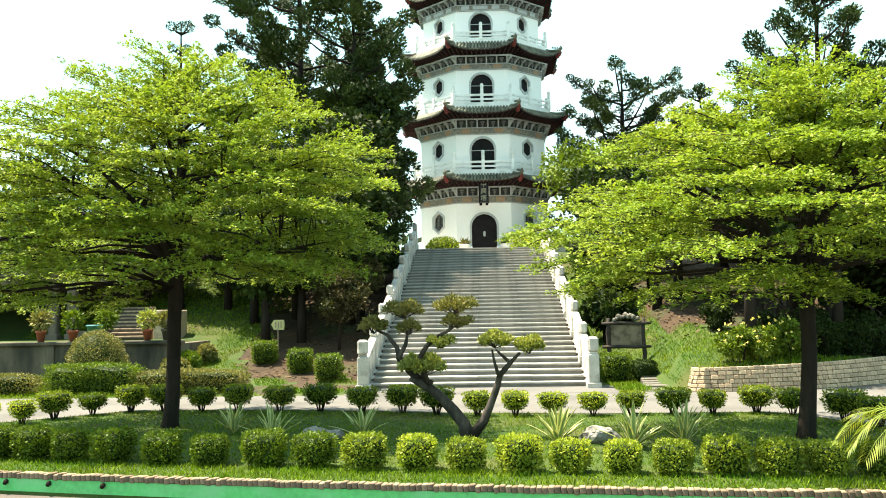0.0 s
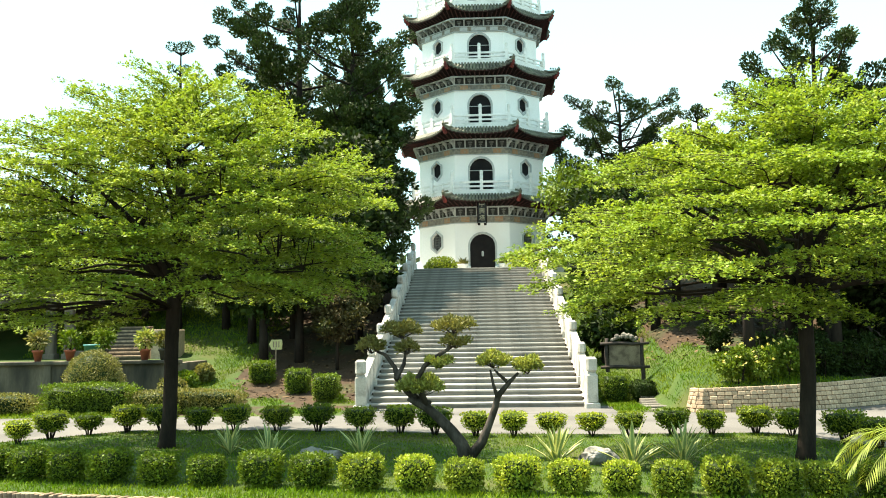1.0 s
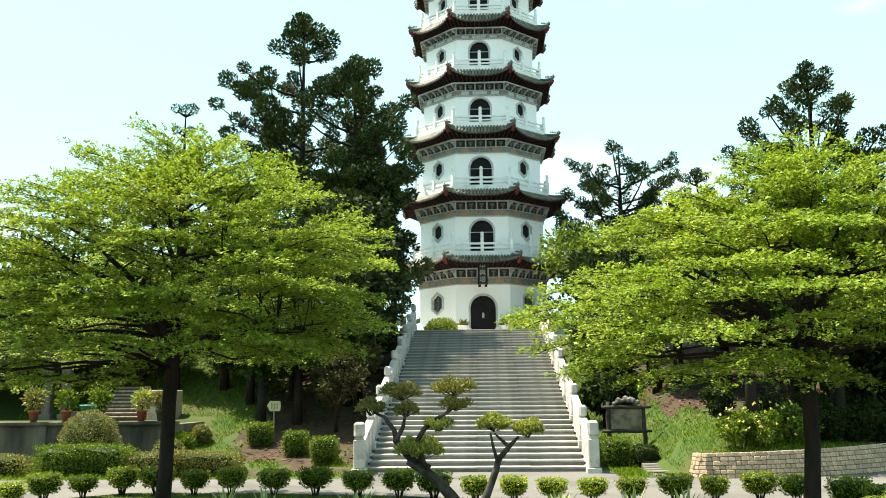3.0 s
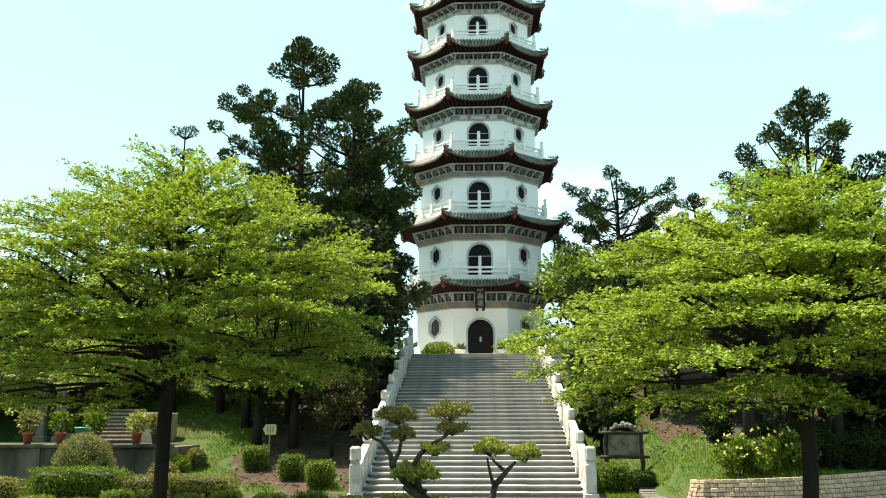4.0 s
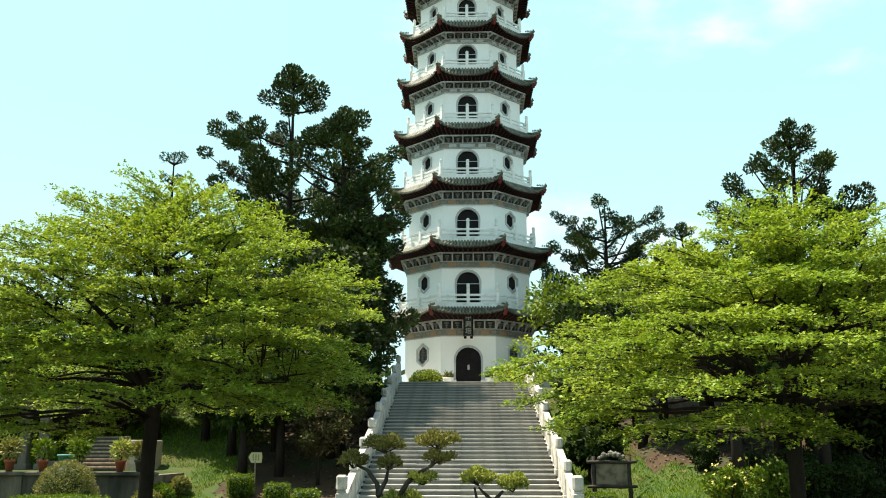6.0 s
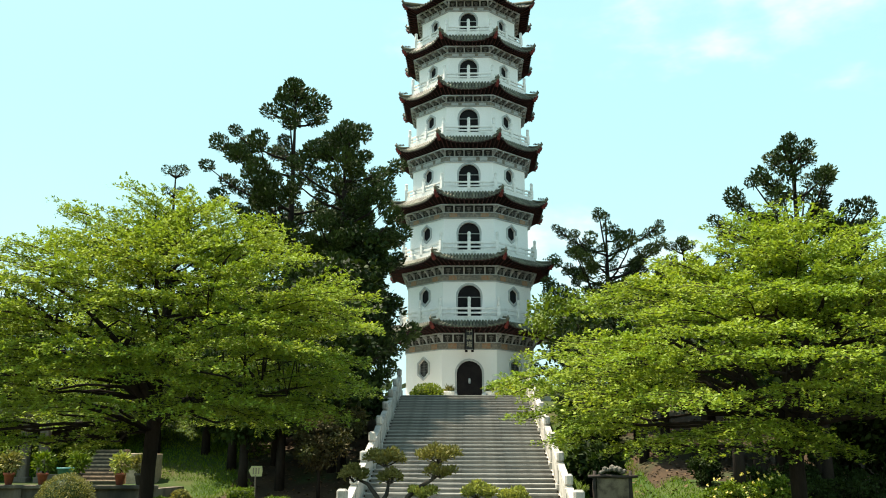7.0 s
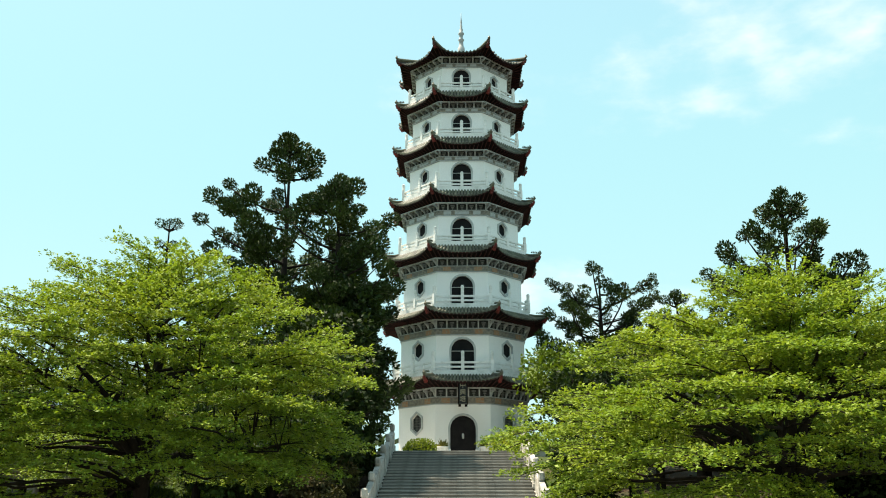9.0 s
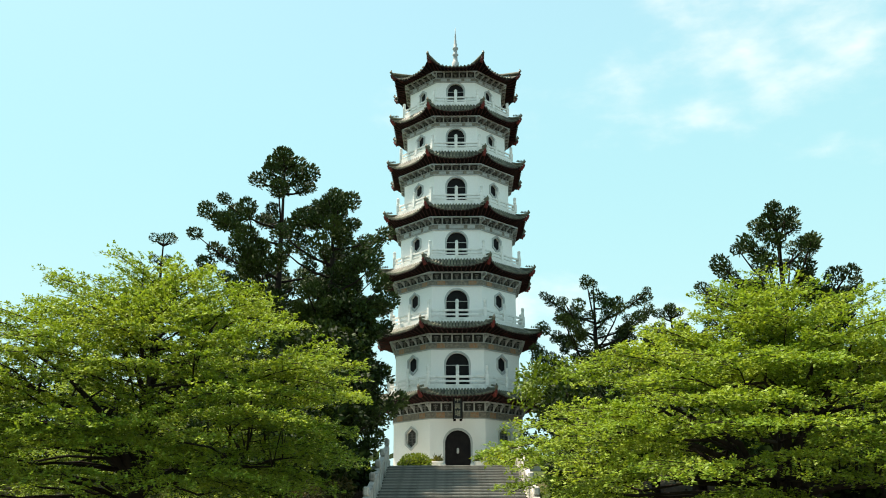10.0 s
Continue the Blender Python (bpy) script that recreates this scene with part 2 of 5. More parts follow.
def tube(bm, pts, radii, sides=8, cap=True):
    """A tapered tube along points."""
    rings, prev = [], None
    for i, p in enumerate(pts):
        d = (Vector(pts[min(i + 1, len(pts) - 1)]) - Vector(pts[max(i - 1, 0)])).normalized()
        a = prev if prev else (Vector((1, 0, 0)) if abs(d.x) < 0.8 else Vector((0, 1, 0)))
        u = (a - d * a.dot(d)).normalized()
        w = d.cross(u)
        prev = u
        rings.append([bm.verts.new(Vector(p) + (u * math.cos(k * math.tau / sides) + w * math.sin(k * math.tau / sides)) * radii[i]) for k in range(sides)])
    for a, b in zip(rings, rings[1:]):
        for k in range(sides):
            bm.faces.new((a[k], a[(k + 1) % sides], b[(k + 1) % sides], b[k]))
    if cap:
        bm.faces.new(rings[-1])
        bm.faces.new(rings[0][::-1])
    return bm


def lathe(bm, profile, sides=16, m=None):
    rings = []
    for r, z in profile:
        rings.append([bm.verts.new((r * math.cos(k * math.tau / sides), r * math.sin(k * math.tau / sides), z)) for k in range(sides)])
    for a, b in zip(rings, rings[1:]):
        for k in range(sides):
            bm.faces.new((a[k], a[(k + 1) % sides], b[(k + 1) % sides], b[k]))
    bm.faces.new(rings[-1])
    bm.faces.new(rings[0][::-1])
    if m:
        bmesh.ops.transform(bm, matrix=m, verts=[v for r in rings for v in r])
    return bm


def prism(bm, pts, y0, y1):
    """Extrude a polygon of (x, z) from y0 to y1."""
    a = [bm.verts.new((x, y0, z)) for x, z in pts]
    b = [bm.verts.new((x, y1, z)) for x, z in pts]
    n = len(pts)
    bm.faces.new(a)
    bm.faces.new(b[::-1])
    for i in range(n):
        bm.faces.new((a[i], b[i], b[(i + 1) % n], a[(i + 1) % n]))
    return bm


RNG = np.random.default_rng(7)


def unit(a):
    return a / np.maximum(np.linalg.norm(a, axis=1, keepdims=True), 1e-9)


def blades(name, base, along, width, mat, parent=None, label="", flat=None, bend=0.0):
    """Many leaves in one mesh: each a pointed blade from base along a vector, of a width. flat: the way each blade's face looks."""
    n = len(base)
    if flat is None:
        flat = unit(RNG.normal(size=(n, 3)))
    side = unit(np.cross(along, flat))
    up = unit(np.cross(side, along))
    w = np.asarray(width).reshape(-1, 1) * 0.5
    length = np.linalg.norm(along, axis=1, keepdims=True)
    mid = base + along * 0.5 + up * (bend * length)
    co = np.stack([base, mid + side * w, base + along, mid - side * w], axis=1).reshape(-1, 3)
    me = bpy.data.meshes.new(name)
    me.vertices.add(4 * n)
    me.vertices.foreach_set("co", co.astype(np.float32).ravel())
    me.loops.add(4 * n)
    me.loops.foreach_set("vertex_index", np.arange(4 * n, dtype=np.int32))
    me.polygons.add(n)
    me.polygons.foreach_set("loop_start", np.arange(0, 4 * n, 4, dtype=np.int32))
    me.update()
    me.validate()
    return link_mesh(name, me, mat, parent, label)


# ---- ground ----
STAIR_X, STAIR_HALF, STEPS, RISE, TREAD, STAIR_Y = -0.27, 3.12, 36, 0.15, 0.537, 26.6
TOP_Z, TOP_Y = STEPS * RISE, STAIR_Y + STEPS * TREAD
LOW_Z = -0.27


def kerb_y(x):
    return 11.57 - 0.1386 * x + 0.00707 * x * x


def wall_y(x):
    """The line of the stone retaining wall beside the road."""
    return 24.35 + 0.075 * max(0.0, x - 6.0) ** 2 if x < 12 else 27.05 + 0.9 * (x - 12)


def smooth01(v):
    v = min(1.0, max(0.0, v))
    return v * v * (3 - 2 * v)


def ground_z(x, y):
    z = (TOP_Z - 0.02) * smooth01((y - 27.5) / 21.0)
    if x < -10.65 and y > 30.15:
        z = max(z, 1.40)
    if x > 4.5 and y > wall_y(x) + 0.6:
        bank = max(z, min(TOP_Z, 0.48 + 0.2 * (y - wall_y(x))))
        z += (bank - z) * (1.0 if x > 5.5 and y < 27 else smooth01((x - 4.5) / 2.2) if y > 26 else smooth01((x - 5.1) / 0.4))
    if abs(x - STAIR_X) < STAIR_HALF + 0.3 and STAIR_Y - 0.2 < y < TOP_Y + 0.6:
        z = min(z, max(-0.1, (y - STAIR_Y) / TREAD * RISE - 0.5))
    if y > 24:
        z += 0.10 * noise.noise((x * 0.35, y * 0.35, 0)) * smooth01((y - 29) / 6) * (abs(x - STAIR_X) > 4)
    return z


def build_ground():
    xs = [-3000, -800, -250, -90, -50] + [-32 + 0.4 * i for i in range(161)] + [50, 90, 250, 800, 3000]
    vs = [-400, -60, -15, 0, 5, 9, 10.8, 11.50, 11.62, 12.0] + [12.4 + 0.4 * i for i in range(150)] + [78, 90, 130, 300, 900, 4000]
    verts, faces = [], []
    for v in vs:
        fall = 1.0 if v <= 12 else max(0.0, 1 - (v - 12) / 6)
        for x in xs:
            xc = min(14.0, max(-14.0, x))
            y = v + (kerb_y(xc) - 11.57) * fall
            verts.append((x, y, LOW_Z if v <= 11.5 else ground_z(x, y)))
    w = len(xs)
    for j in range(len(vs) - 1):
        for i in range(w - 1):
            faces.append((j * w + i, j * w + i + 1, (j + 1) * w + i + 1, (j + 1) * w + i))
    me = bpy.data.meshes.new("ground")
    me.from_pydata(verts, [], faces)
    ob = link_mesh("ground", me, "lawn", smooth=True)
    me.materials.append(M["litter"])
    me.materials.append(M["pave"])
    for p in me.polygons:
        c = p.center
        shade = noise.noise((c.x * 0.25, c.y * 0.25, 3)) * 1.5
        wooded = (c.y > 30.5 and c.x > 6.0 + shade) or (c.y > 27.5 + shade and c.x > 8.5) or (c.y > 29.6 + shade * 0.5 and -8.8 + shade < c.x < -3) or (25.2 < c.y < 31 and -9 < c.x < -3 and noise.noise((c.x * 0.8, c.y * 0.8, 2)) > 0.0)
        p.material_index = 2 if c.z < -0.2 and c.y < 14 else 1 if wooded else 0
    tagged(ob, "lawn and wooded slope rising to a terrace", "ground", kind="structure")


build_ground()


def strip(name, near, far, z, mat, label, category, xs):
    verts, faces = [], []
    for x in xs:
        verts += [(x, near(x), z), (x, far(x), z)]
    for i in range(len(xs) - 1):
        faces.append((2 * i, 2 * i + 2, 2 * i + 3, 2 * i + 1))
    me = bpy.data.meshes.new(name)
    me.from_pydata(verts, [], faces)
    return tagged(link_mesh(name, me, mat), label, category, kind="structure")


def road_near(x):
    return float(np.interp(x, (-16, -12, -10.5, -9.5, -8.4, -5, -2.8, -1, 2.2, 5.6, 6.3, 6.8, 7.5, 9, 14), (13.5, 16.6, 18.9, 19.9, 21.2, 21.1, 20.6, 20.1, 19.6, 19.6, 19.2, 18.0, 16.6, 14.6, 12)))


def road_far(x):
    return 24.6 if x < 5.4 else min(wall_y(x) + 0.15, 40)


strip("road", road_near, road_far, 0.012, "concrete", "pale sunlit concrete road between the lawn and the stairs", "road", [-26 + 0.25 * i for i in range(181)])
strip("forecourt", lambda x: 24.6, lambda x: STAIR_Y + 0.2, 0.016, "concrete", "worn concrete apron before the stone stairs", "pavement", [-3.9 + 0.5 * i for i in range(16)])

# plaza on the hill
plaza = link("plaza", boxes((-9, TOP_Y, TOP_Z - 0.5, 9, 80, TOP_Z)), "paving")
tagged(plaza, "grey stone terrace under the pagoda", "pavement", kind="structure")

# road kerb stones along the far side
kerb = thing("road_kerb", "low pale kerb along the far side of the road", "kerb", kind="structure")
kerb_bm = boxes((-0.45, -0.07, 0.0, 0.45, 0.07, 0.11), bevel=0.015)
kerb_mesh = bpy.data.meshes.new("kerb_stone")
kerb_bm.to_mesh(kerb_mesh)
kerb_bm.free()
kerb_mesh.materials.append(M["kerb"])
for i in range(28):
    x = -24 + i * 0.92
    if 3.6 < x < 5.0 or x < -14:
        k = new("kerb_stone", kerb_mesh)
        k.parent = kerb
        k.matrix_world = pose(x, 24.62, 0, 0, 0, random.uniform(-1, 1))

# brick edging and the green wall below it
edge_wall = bmesh.new()
prev = None
for i in range(81):
    x = -14 + i * 0.35
    y = kerb_y(x)
    ring = [edge_wall.verts.new(c) for c in ((x, y - 0.05, LOW_Z - 0.05), (x, y - 0.05, -0.045), (x, y + 0.08, -0.045), (x, y + 0.08, LOW_Z - 0.05))]
    if prev:
        for a in range(3):
            edge_wall.faces.new((prev[a], ring[a], ring[a + 1], prev[a + 1]))
    prev = ring
tagged(link("edging_wall", edge_wall, "green"), "bright green painted low wall below brick edging", "wall", kind="structure")

# ---- stone stairs ----
stairs = thing("stone_staircase", "wide weathered grey stone staircase climbing to the pagoda", "stairs", kind="structure")
base_bm = bmesh.new()
prof = [(STAIR_Y + 0.05, -0.3)]
for i in range(STEPS):
    prof += [(STAIR_Y + 0.05 + i * TREAD, i * RISE - (0.3 if i == 0 else 0.055)), (STAIR_Y + 0.05 + i * TREAD, (i + 1) * RISE - 0.06)]
prof += [(TOP_Y + 0.3, TOP_Z - 0.06), (TOP_Y + 0.3, -0.3)]
fa = [base_bm.verts.new((STAIR_X - STAIR_HALF - 0.06, y, z)) for y, z in prof]
fb = [base_bm.verts.new((STAIR_X + STAIR_HALF + 0.06, y, z)) for y, z in prof]
for i in range(len(prof)):
    j = (i + 1) % len(prof)
    base_bm.faces.new((fa[i], fb[i], fb[j], fa[j]))
part("core", base_bm, "mortar", stairs)


def mesh_of(name, bm, mat):
    me = bpy.data.meshes.new(name)
    bm.to_mesh(me)
    bm.free()
    me.materials.append(M[mat])
    return me


SLAB = 2 * STAIR_HALF / 4
slab_mesh = mesh_of("tread_slab", boxes((-SLAB / 2 + 0.001, -0.035, -0.055, SLAB / 2 - 0.001, TREAD - 0.004, 0), bevel=0.006), "step")
# risers carry their shade in a darker colour than the treads
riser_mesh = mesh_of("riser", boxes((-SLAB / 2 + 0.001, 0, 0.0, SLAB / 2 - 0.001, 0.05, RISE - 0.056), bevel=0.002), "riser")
for i in range(STEPS):
    for k in range(4):
        x = STAIR_X - STAIR_HALF + SLAB * (k + 0.5)
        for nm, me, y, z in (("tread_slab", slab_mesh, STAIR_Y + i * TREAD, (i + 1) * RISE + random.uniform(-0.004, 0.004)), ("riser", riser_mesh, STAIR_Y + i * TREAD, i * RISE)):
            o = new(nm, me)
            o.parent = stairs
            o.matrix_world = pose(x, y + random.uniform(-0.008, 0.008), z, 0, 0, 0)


def balustrade(side):
    top = thing("balustrade", "pale carved stone balustrade climbing beside the stairs", "balustrade", group="stair balustrades")
    x = STAIR_X + side * (STAIR_HALF + 0.17)
    slope = RISE / TREAD
    n, y0 = 9, STAIR_Y - 0.45
    gap = (TOP_Y + 0.4 - y0) / (n - 1)

    def zat(y):
        return max(0.0, (y - STAIR_Y) * slope + 0.05)

    for i in range(n):
        y = y0 + i * gap
        z, big = zat(y), i == 0
        w, h = (0.155, 1.45) if big else (0.125, 1.22)
        bm = boxes((x - w - 0.05, y - w - 0.05, z - 0.3, x + w + 0.05, y + w + 0.05, z + 0.16), bevel=0.02)
        box(bm, x - w, y - w, z + 0.16, x + w, y + w, z + h * 0.66, bevel=0.025)
        box(bm, x - w * 0.8, y - w * 0.8, z + h * 0.66, x + w * 0.8, y + w * 0.8, z + h * 0.70, bevel=0.01)
        box(bm, x - w * 0.98, y - w * 0.98, z + h * 0.70, x + w * 0.98, y + w * 0.98, z + h, bevel=0.06)
        part("post", bm, "marble", top)
        if i < n - 1:
            ya, yb = y + w, y + gap - 0.15
            za, zb = zat(ya), zat(yb)
            for nm, lo, hi, th in (("panel", -0.12, 0.60, 0.075), ("hand_rail", 0.72, 0.86, 0.11), ("plinth_course", -0.35, -0.05, 0.16)):
                bm = bmesh.new()
                v = [bm.verts.new((x + sx * th, yy, zz)) for sx in (-1, 1) for yy, zz in ((ya, za + lo), (yb, zb + lo), (yb, zb + hi), (ya, za + hi))]
                for q in ((0, 1, 2, 3), (7, 6, 5, 4), (0, 4, 5, 1), (1, 5, 6, 2), (2, 6, 7, 3), (3, 7, 4, 0)):
                    bm.faces.new([v[a] for a in q])
                part(nm, bm, "marble", top)
            for t in (0.2, 0.5, 0.8):
                yy = ya + (yb - ya) * t
                zz = zat(yy)
                part("baluster", boxes((x - 0.07, yy - 0.12, zz + 0.58, x + 0.07, yy + 0.12, zz + 0.74), bevel=0.03), "marble", top)
    return top


for s in (-1, 1):
    balustrade(s)

# ---- pagoda ----
PAGODA_Y = 66.5
# apothem, arch top, wall top, cornice, eave apothem, eave z, tip z, tip apothem, balcony apothem, balcony z, post top
STOREYS = [
    (4.50, 8.90, 9.66, 10.70, 5.94, 11.00, 11.40, 6.14, 4.97, 11.65, 13.25),
    (4.42, 14.16, 14.43, 15.42, 5.77, 15.65, 16.15, 5.97, 4.85, 16.33, 17.91),
    (4.30, 18.69, 19.00, 19.88, 5.38, 20.15, 20.75, 5.60, 4.70, 20.91, 22.28),
    (4.15, 23.06, 23.24, 24.08, 5.10, 24.43, 25.05, 5.30, 4.50, 25.14, 26.55),
    (3.95, 27.38, 27.59, 28.27, 4.90, 28.56, 29.20, 5.10, 4.32, 29.39, 30.73),
    (3.77, 31.41, 31.57, 32.26, 4.76, 32.42, 33.09, 4.96, 4.12, 33.25, 34.55),
    (3.57, 35.28, 35.42, 36.12, 4.70, 36.10, 36.95, 4.98, 4.12, 36.79, 37.69),
]
T8 = math.tan(math.pi / 8)


def arch_loop(w, z0, z1, n=10):
    r = w / 2
    return [(-r, z0)] + [(-r * math.cos(a * math.pi / n), z1 - r + r * math.sin(a * math.pi / n)) for a in range(n + 1)] + [(r, z0)]


def hex_loop(w, zc, h):
    return [(-w / 2, zc - h * 0.24), (-w / 2, zc + h * 0.24), (0, zc + h / 2), (w / 2, zc + h * 0.24), (w / 2, zc - h * 0.24), (0, zc - h / 2)]


def holed_panel(half, z0, z1, y, loop, depth):
    """A wall panel at y (facing -y) with an opening that goes in by depth."""
    bm = bmesh.new()
    outer = [bm.verts.new((a, y, b)) for a, b in ((-half, z0), (half, z0), (half, z1), (-half, z1))]
    inner = [bm.verts.new((a, y, b)) for a, b in loop]
    edges = []
    for ring in (outer, inner):
        for i in range(len(ring)):
            edges.append(bm.edges.new((ring[i], ring[(i + 1) % len(ring)])))
    bmesh.ops.triangle_fill(bm, use_beauty=True, edges=edges)
    back = [bm.verts.new((v.co.x, y + depth, v.co.z)) for v in inner]
    for i in range(len(inner)):
        j = (i + 1) % len(inner)
        bm.faces.new((inner[i], inner[j], back[j], back[i]))
    bmesh.ops.recalc_face_normals(bm, faces=bm.faces)
    return bm


def ring_frame(loop, grow, y, depth, closed=True):
    """A raised trim round an opening."""
    cx = sum(p[0] for p in loop) / len(loop)
    cz = sum(p[1] for p in loop) / len(loop)
    out = []
    for a, b in loop:
        d = math.hypot(a - cx, b - cz)
        out.append((a + (a - cx) / d * grow, b + (b - cz) / d * grow))
    bm = bmesh.new()
    n = len(loop)
    for i in range(n if closed else n - 1):
        j = (i + 1) % n
        q = [loop[i], loop[j], out[j], out[i]]
        f = [bm.verts.new((a, y - depth, b)) for a, b in q]
        g = [bm.verts.new((a, y + 0.02, b)) for a, b in q]
        bm.faces.new(f)
        for e in range(4):
            bm.faces.new((f[e], g[e], g[(e + 1) % 4], f[(e + 1) % 4]))
    return bm


def octagon_slab(ap, z0, z1, ap_top=None):
    bm = bmesh.new()
    rings = []
    for a, z in ((ap, z0), (ap_top or ap, z1)):
        R = a / math.cos(math.pi / 8)
        rings.append([bm.verts.new((R * math.cos(math.pi / 8 + k * math.pi / 4), R * math.sin(math.pi / 8 + k * math.pi / 4), z)) for k in range(8)])
    for k in range(8):
        bm.faces.new((rings[0][k], rings[0][(k + 1) % 8], rings[1][(k + 1) % 8], rings[1][k]))
    bm.faces.new(rings[1])
    bm.faces.new(rings[0][::-1])
    return bm


def eave_point(u, v, ap0, z0, ap1, z1, lift, flare):
    """A point on a roof side: u from -1 to 1 along the eave, v from 0 at the eave to 1 at the top."""
    c = abs(u) ** 3.2
    ap = (ap0 + flare * c) * (1 - v) + ap1 * v
    z = (z0 + lift * c) * (1 - v) + z1 * v - 0.16 * math.sin(v * math.pi) * (z1 - z0)
    return Vector((u * ap * T8, -ap, z))


def roof_side(ap0, z0, ap1, z1, lift, flare, ribs):
    """A sloping roof side: the pan under it and rounded tile ribs on it, with round tile ends at the eave."""
    pan, rib = bmesh.new(), bmesh.new()
    grid = [[pan.verts.new(eave_point(-1 + i / 12, v / 4, ap0, z0, ap1, z1, lift, flare)) for i in range(25)] for v in range(5)]
    for a, b in zip(grid, grid[1:]):
        for i in range(24):
            pan.faces.new((a[i], a[i + 1], b[i + 1], b[i]))
    width = ap0 * T8
    step = 2 * width / ribs
    for k in range(ribs):
        u0 = -1 + (k + 0.5) * 2 / ribs
        pts = []
        vtop = 1.0
        for j in range(5):
            v = vtop * j / 4
            ap = ap0 * (1 - v) + ap1 * v
            u = u0 * ap0 / ap if ap1 < 1 else u0
            if abs(u) > 1:
                break
            pts.append(eave_point(u, v, ap0, z0, ap1, z1, lift, flare))
        if len(pts) < 2:
            continue
        pts[0] = pts[0] + Vector((0, -0.06, 0.0))
        rr = step * 0.34
        prevring = None
        for j, p in enumerate(pts):
            ring = [rib.verts.new(p + Vector((rr * math.cos(a), 0, 0.01 + rr * 1.35 * math.sin(a)))) for a in [math.pi * q / 4 for q in range(5)]]
            if j == 0:
                rib.faces.new(ring)
            if prevring:
                for q in range(4):
                    rib.faces.new((prevring[q], prevring[q + 1], ring[q + 1], ring[q]))
            prevring = ring
        # drip tile between the ribs
        p = eave_point(min(1, u0 + 1 / ribs), 0, ap0, z0, ap1, z1, lift, flare)
        a = [rib.verts.new(p + Vector(c)) for c in ((-step * 0.3, -0.05, 0.05), (step * 0.3, -0.05, 0.05), (0.0, -0.06, -0.09))]
        rib.faces.new(a)
    return pan, rib


pagoda = thing("pagoda", "seven-storey white octagonal pagoda with dark tiled eaves on the hilltop", "pagoda", pose(0.0, PAGODA_Y, 0))
for level, (ap, z_arch, z_wall, z_corn, ap_e, z_e, z_tip, ap_t, ap_b, z_b, z_post) in enumerate(STOREYS):
    z_floor = TOP_Z if level == 0 else STOREYS[level - 1][9]
    half = ap * T8
    top = level == 6
    # solid core: the dark of the unlit rooms is put into its near-black colour
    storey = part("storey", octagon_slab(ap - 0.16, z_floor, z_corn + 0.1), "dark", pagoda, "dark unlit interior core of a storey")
    arch_w = 1.72 if level == 0 else 1.58 - 0.075 * (level - 1)
    door_z0 = z_floor + (0.05 if level == 0 else 0.12)
    loops = (arch_loop(arch_w, door_z0, z_arch), hex_loop(1.0 if level == 0 else 0.86 - 0.05 * (level - 1), (z_wall + z_floor) / 2 + (0.95 if level == 0 else 0.55 - 0.04 * level), 1.35 if level == 0 else 1.18 - 0.06 * (level - 1)))
    pan, rib = roof_side(ap_e, z_e, 0.25 if top else ap_b + 0.02, 38.1 if top else z_b - 0.12, z_tip - z_e - 0.12, ap_t - ap_e, 20 - level)
    shared = {
        "arch_wall": mesh_of("wall", holed_panel(half, z_floor - 0.2, z_wall, -ap, loops[0], 0.15), "white"),
        "hex_wall": mesh_of("wall", holed_panel(half, z_floor - 0.2, z_wall, -ap, loops[1], 0.15), "white"),
        "arch_frame": mesh_of("arch_frame", ring_frame(loops[0], 0.14, -ap, 0.05, False), "trim"),
        "hex_frame": mesh_of("hexagon_frame", ring_frame(loops[1], 0.16, -ap, 0.06), "trim"),
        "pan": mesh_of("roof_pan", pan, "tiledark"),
        "rib": mesh_of("tile_ribs", rib, "tile"),
    }
    zf0, zf1, zf2 = z_wall, z_wall + (z_corn - z_wall) * 0.46, z_corn
    # painted frieze: lower board, upper board darkened for the shade behind brackets, cornice line
    bm = boxes((-half - 0.03, -ap - 0.07, zf0, half + 0.03, -ap + 0.05, zf1))
    shared["frieze"] = mesh_of("frieze_board", bm, "friezebg")
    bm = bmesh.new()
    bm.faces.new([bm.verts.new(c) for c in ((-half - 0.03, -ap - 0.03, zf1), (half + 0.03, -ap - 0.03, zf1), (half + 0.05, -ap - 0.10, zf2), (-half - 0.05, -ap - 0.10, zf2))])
    shared["upper"] = mesh_of("bracket_board", bm, "friezeshade")
    bm = boxes((-half - 0.02, -ap - 0.085, zf0 - 0.03, half + 0.02, -ap + 0.04, zf0 + 0.03), (-half - 0.03, -ap - 0.09, zf1 - 0.025, half + 0.03, -ap + 0.04, zf1 + 0.025))
    shared["moulding"] = mesh_of("moulding", bm, "bracket")
    hc = (ap + 0.42) * T8
    shared["cornice"] = mesh_of("cornice_beam", boxes((-hc, -ap - 0.46, zf2 - 0.05, hc, -ap - 0.36, zf2 + 0.05), bevel=0.01), "bracket")
    # a curved bracket arm
    bm = bmesh.new()
    prof = [(0, zf1), (0.0, zf2 - 0.05), (-0.44, zf2 - 0.05), (-0.42, zf2 - 0.17), (-0.24, zf2 - 0.24), (-0.12, zf1 + 0.12)]
    va = [bm.verts.new((-0.05, -ap + a, b)) for a, b in prof]
    vb = [bm.verts.new((0.05, -ap + a, b)) for a, b in prof]
    bm.faces.new(va)
    bm.faces.new(vb[::-1])
    for i in range(6):
        bm.faces.new((va[i], vb[i], vb[(i + 1) % 6], va[(i + 1) % 6]))
    shared["bracket"] = mesh_of("bracket", bm, "bracket")
    # lattice carving between brackets
    bm = bmesh.new()
    hgt = zf2 - zf1
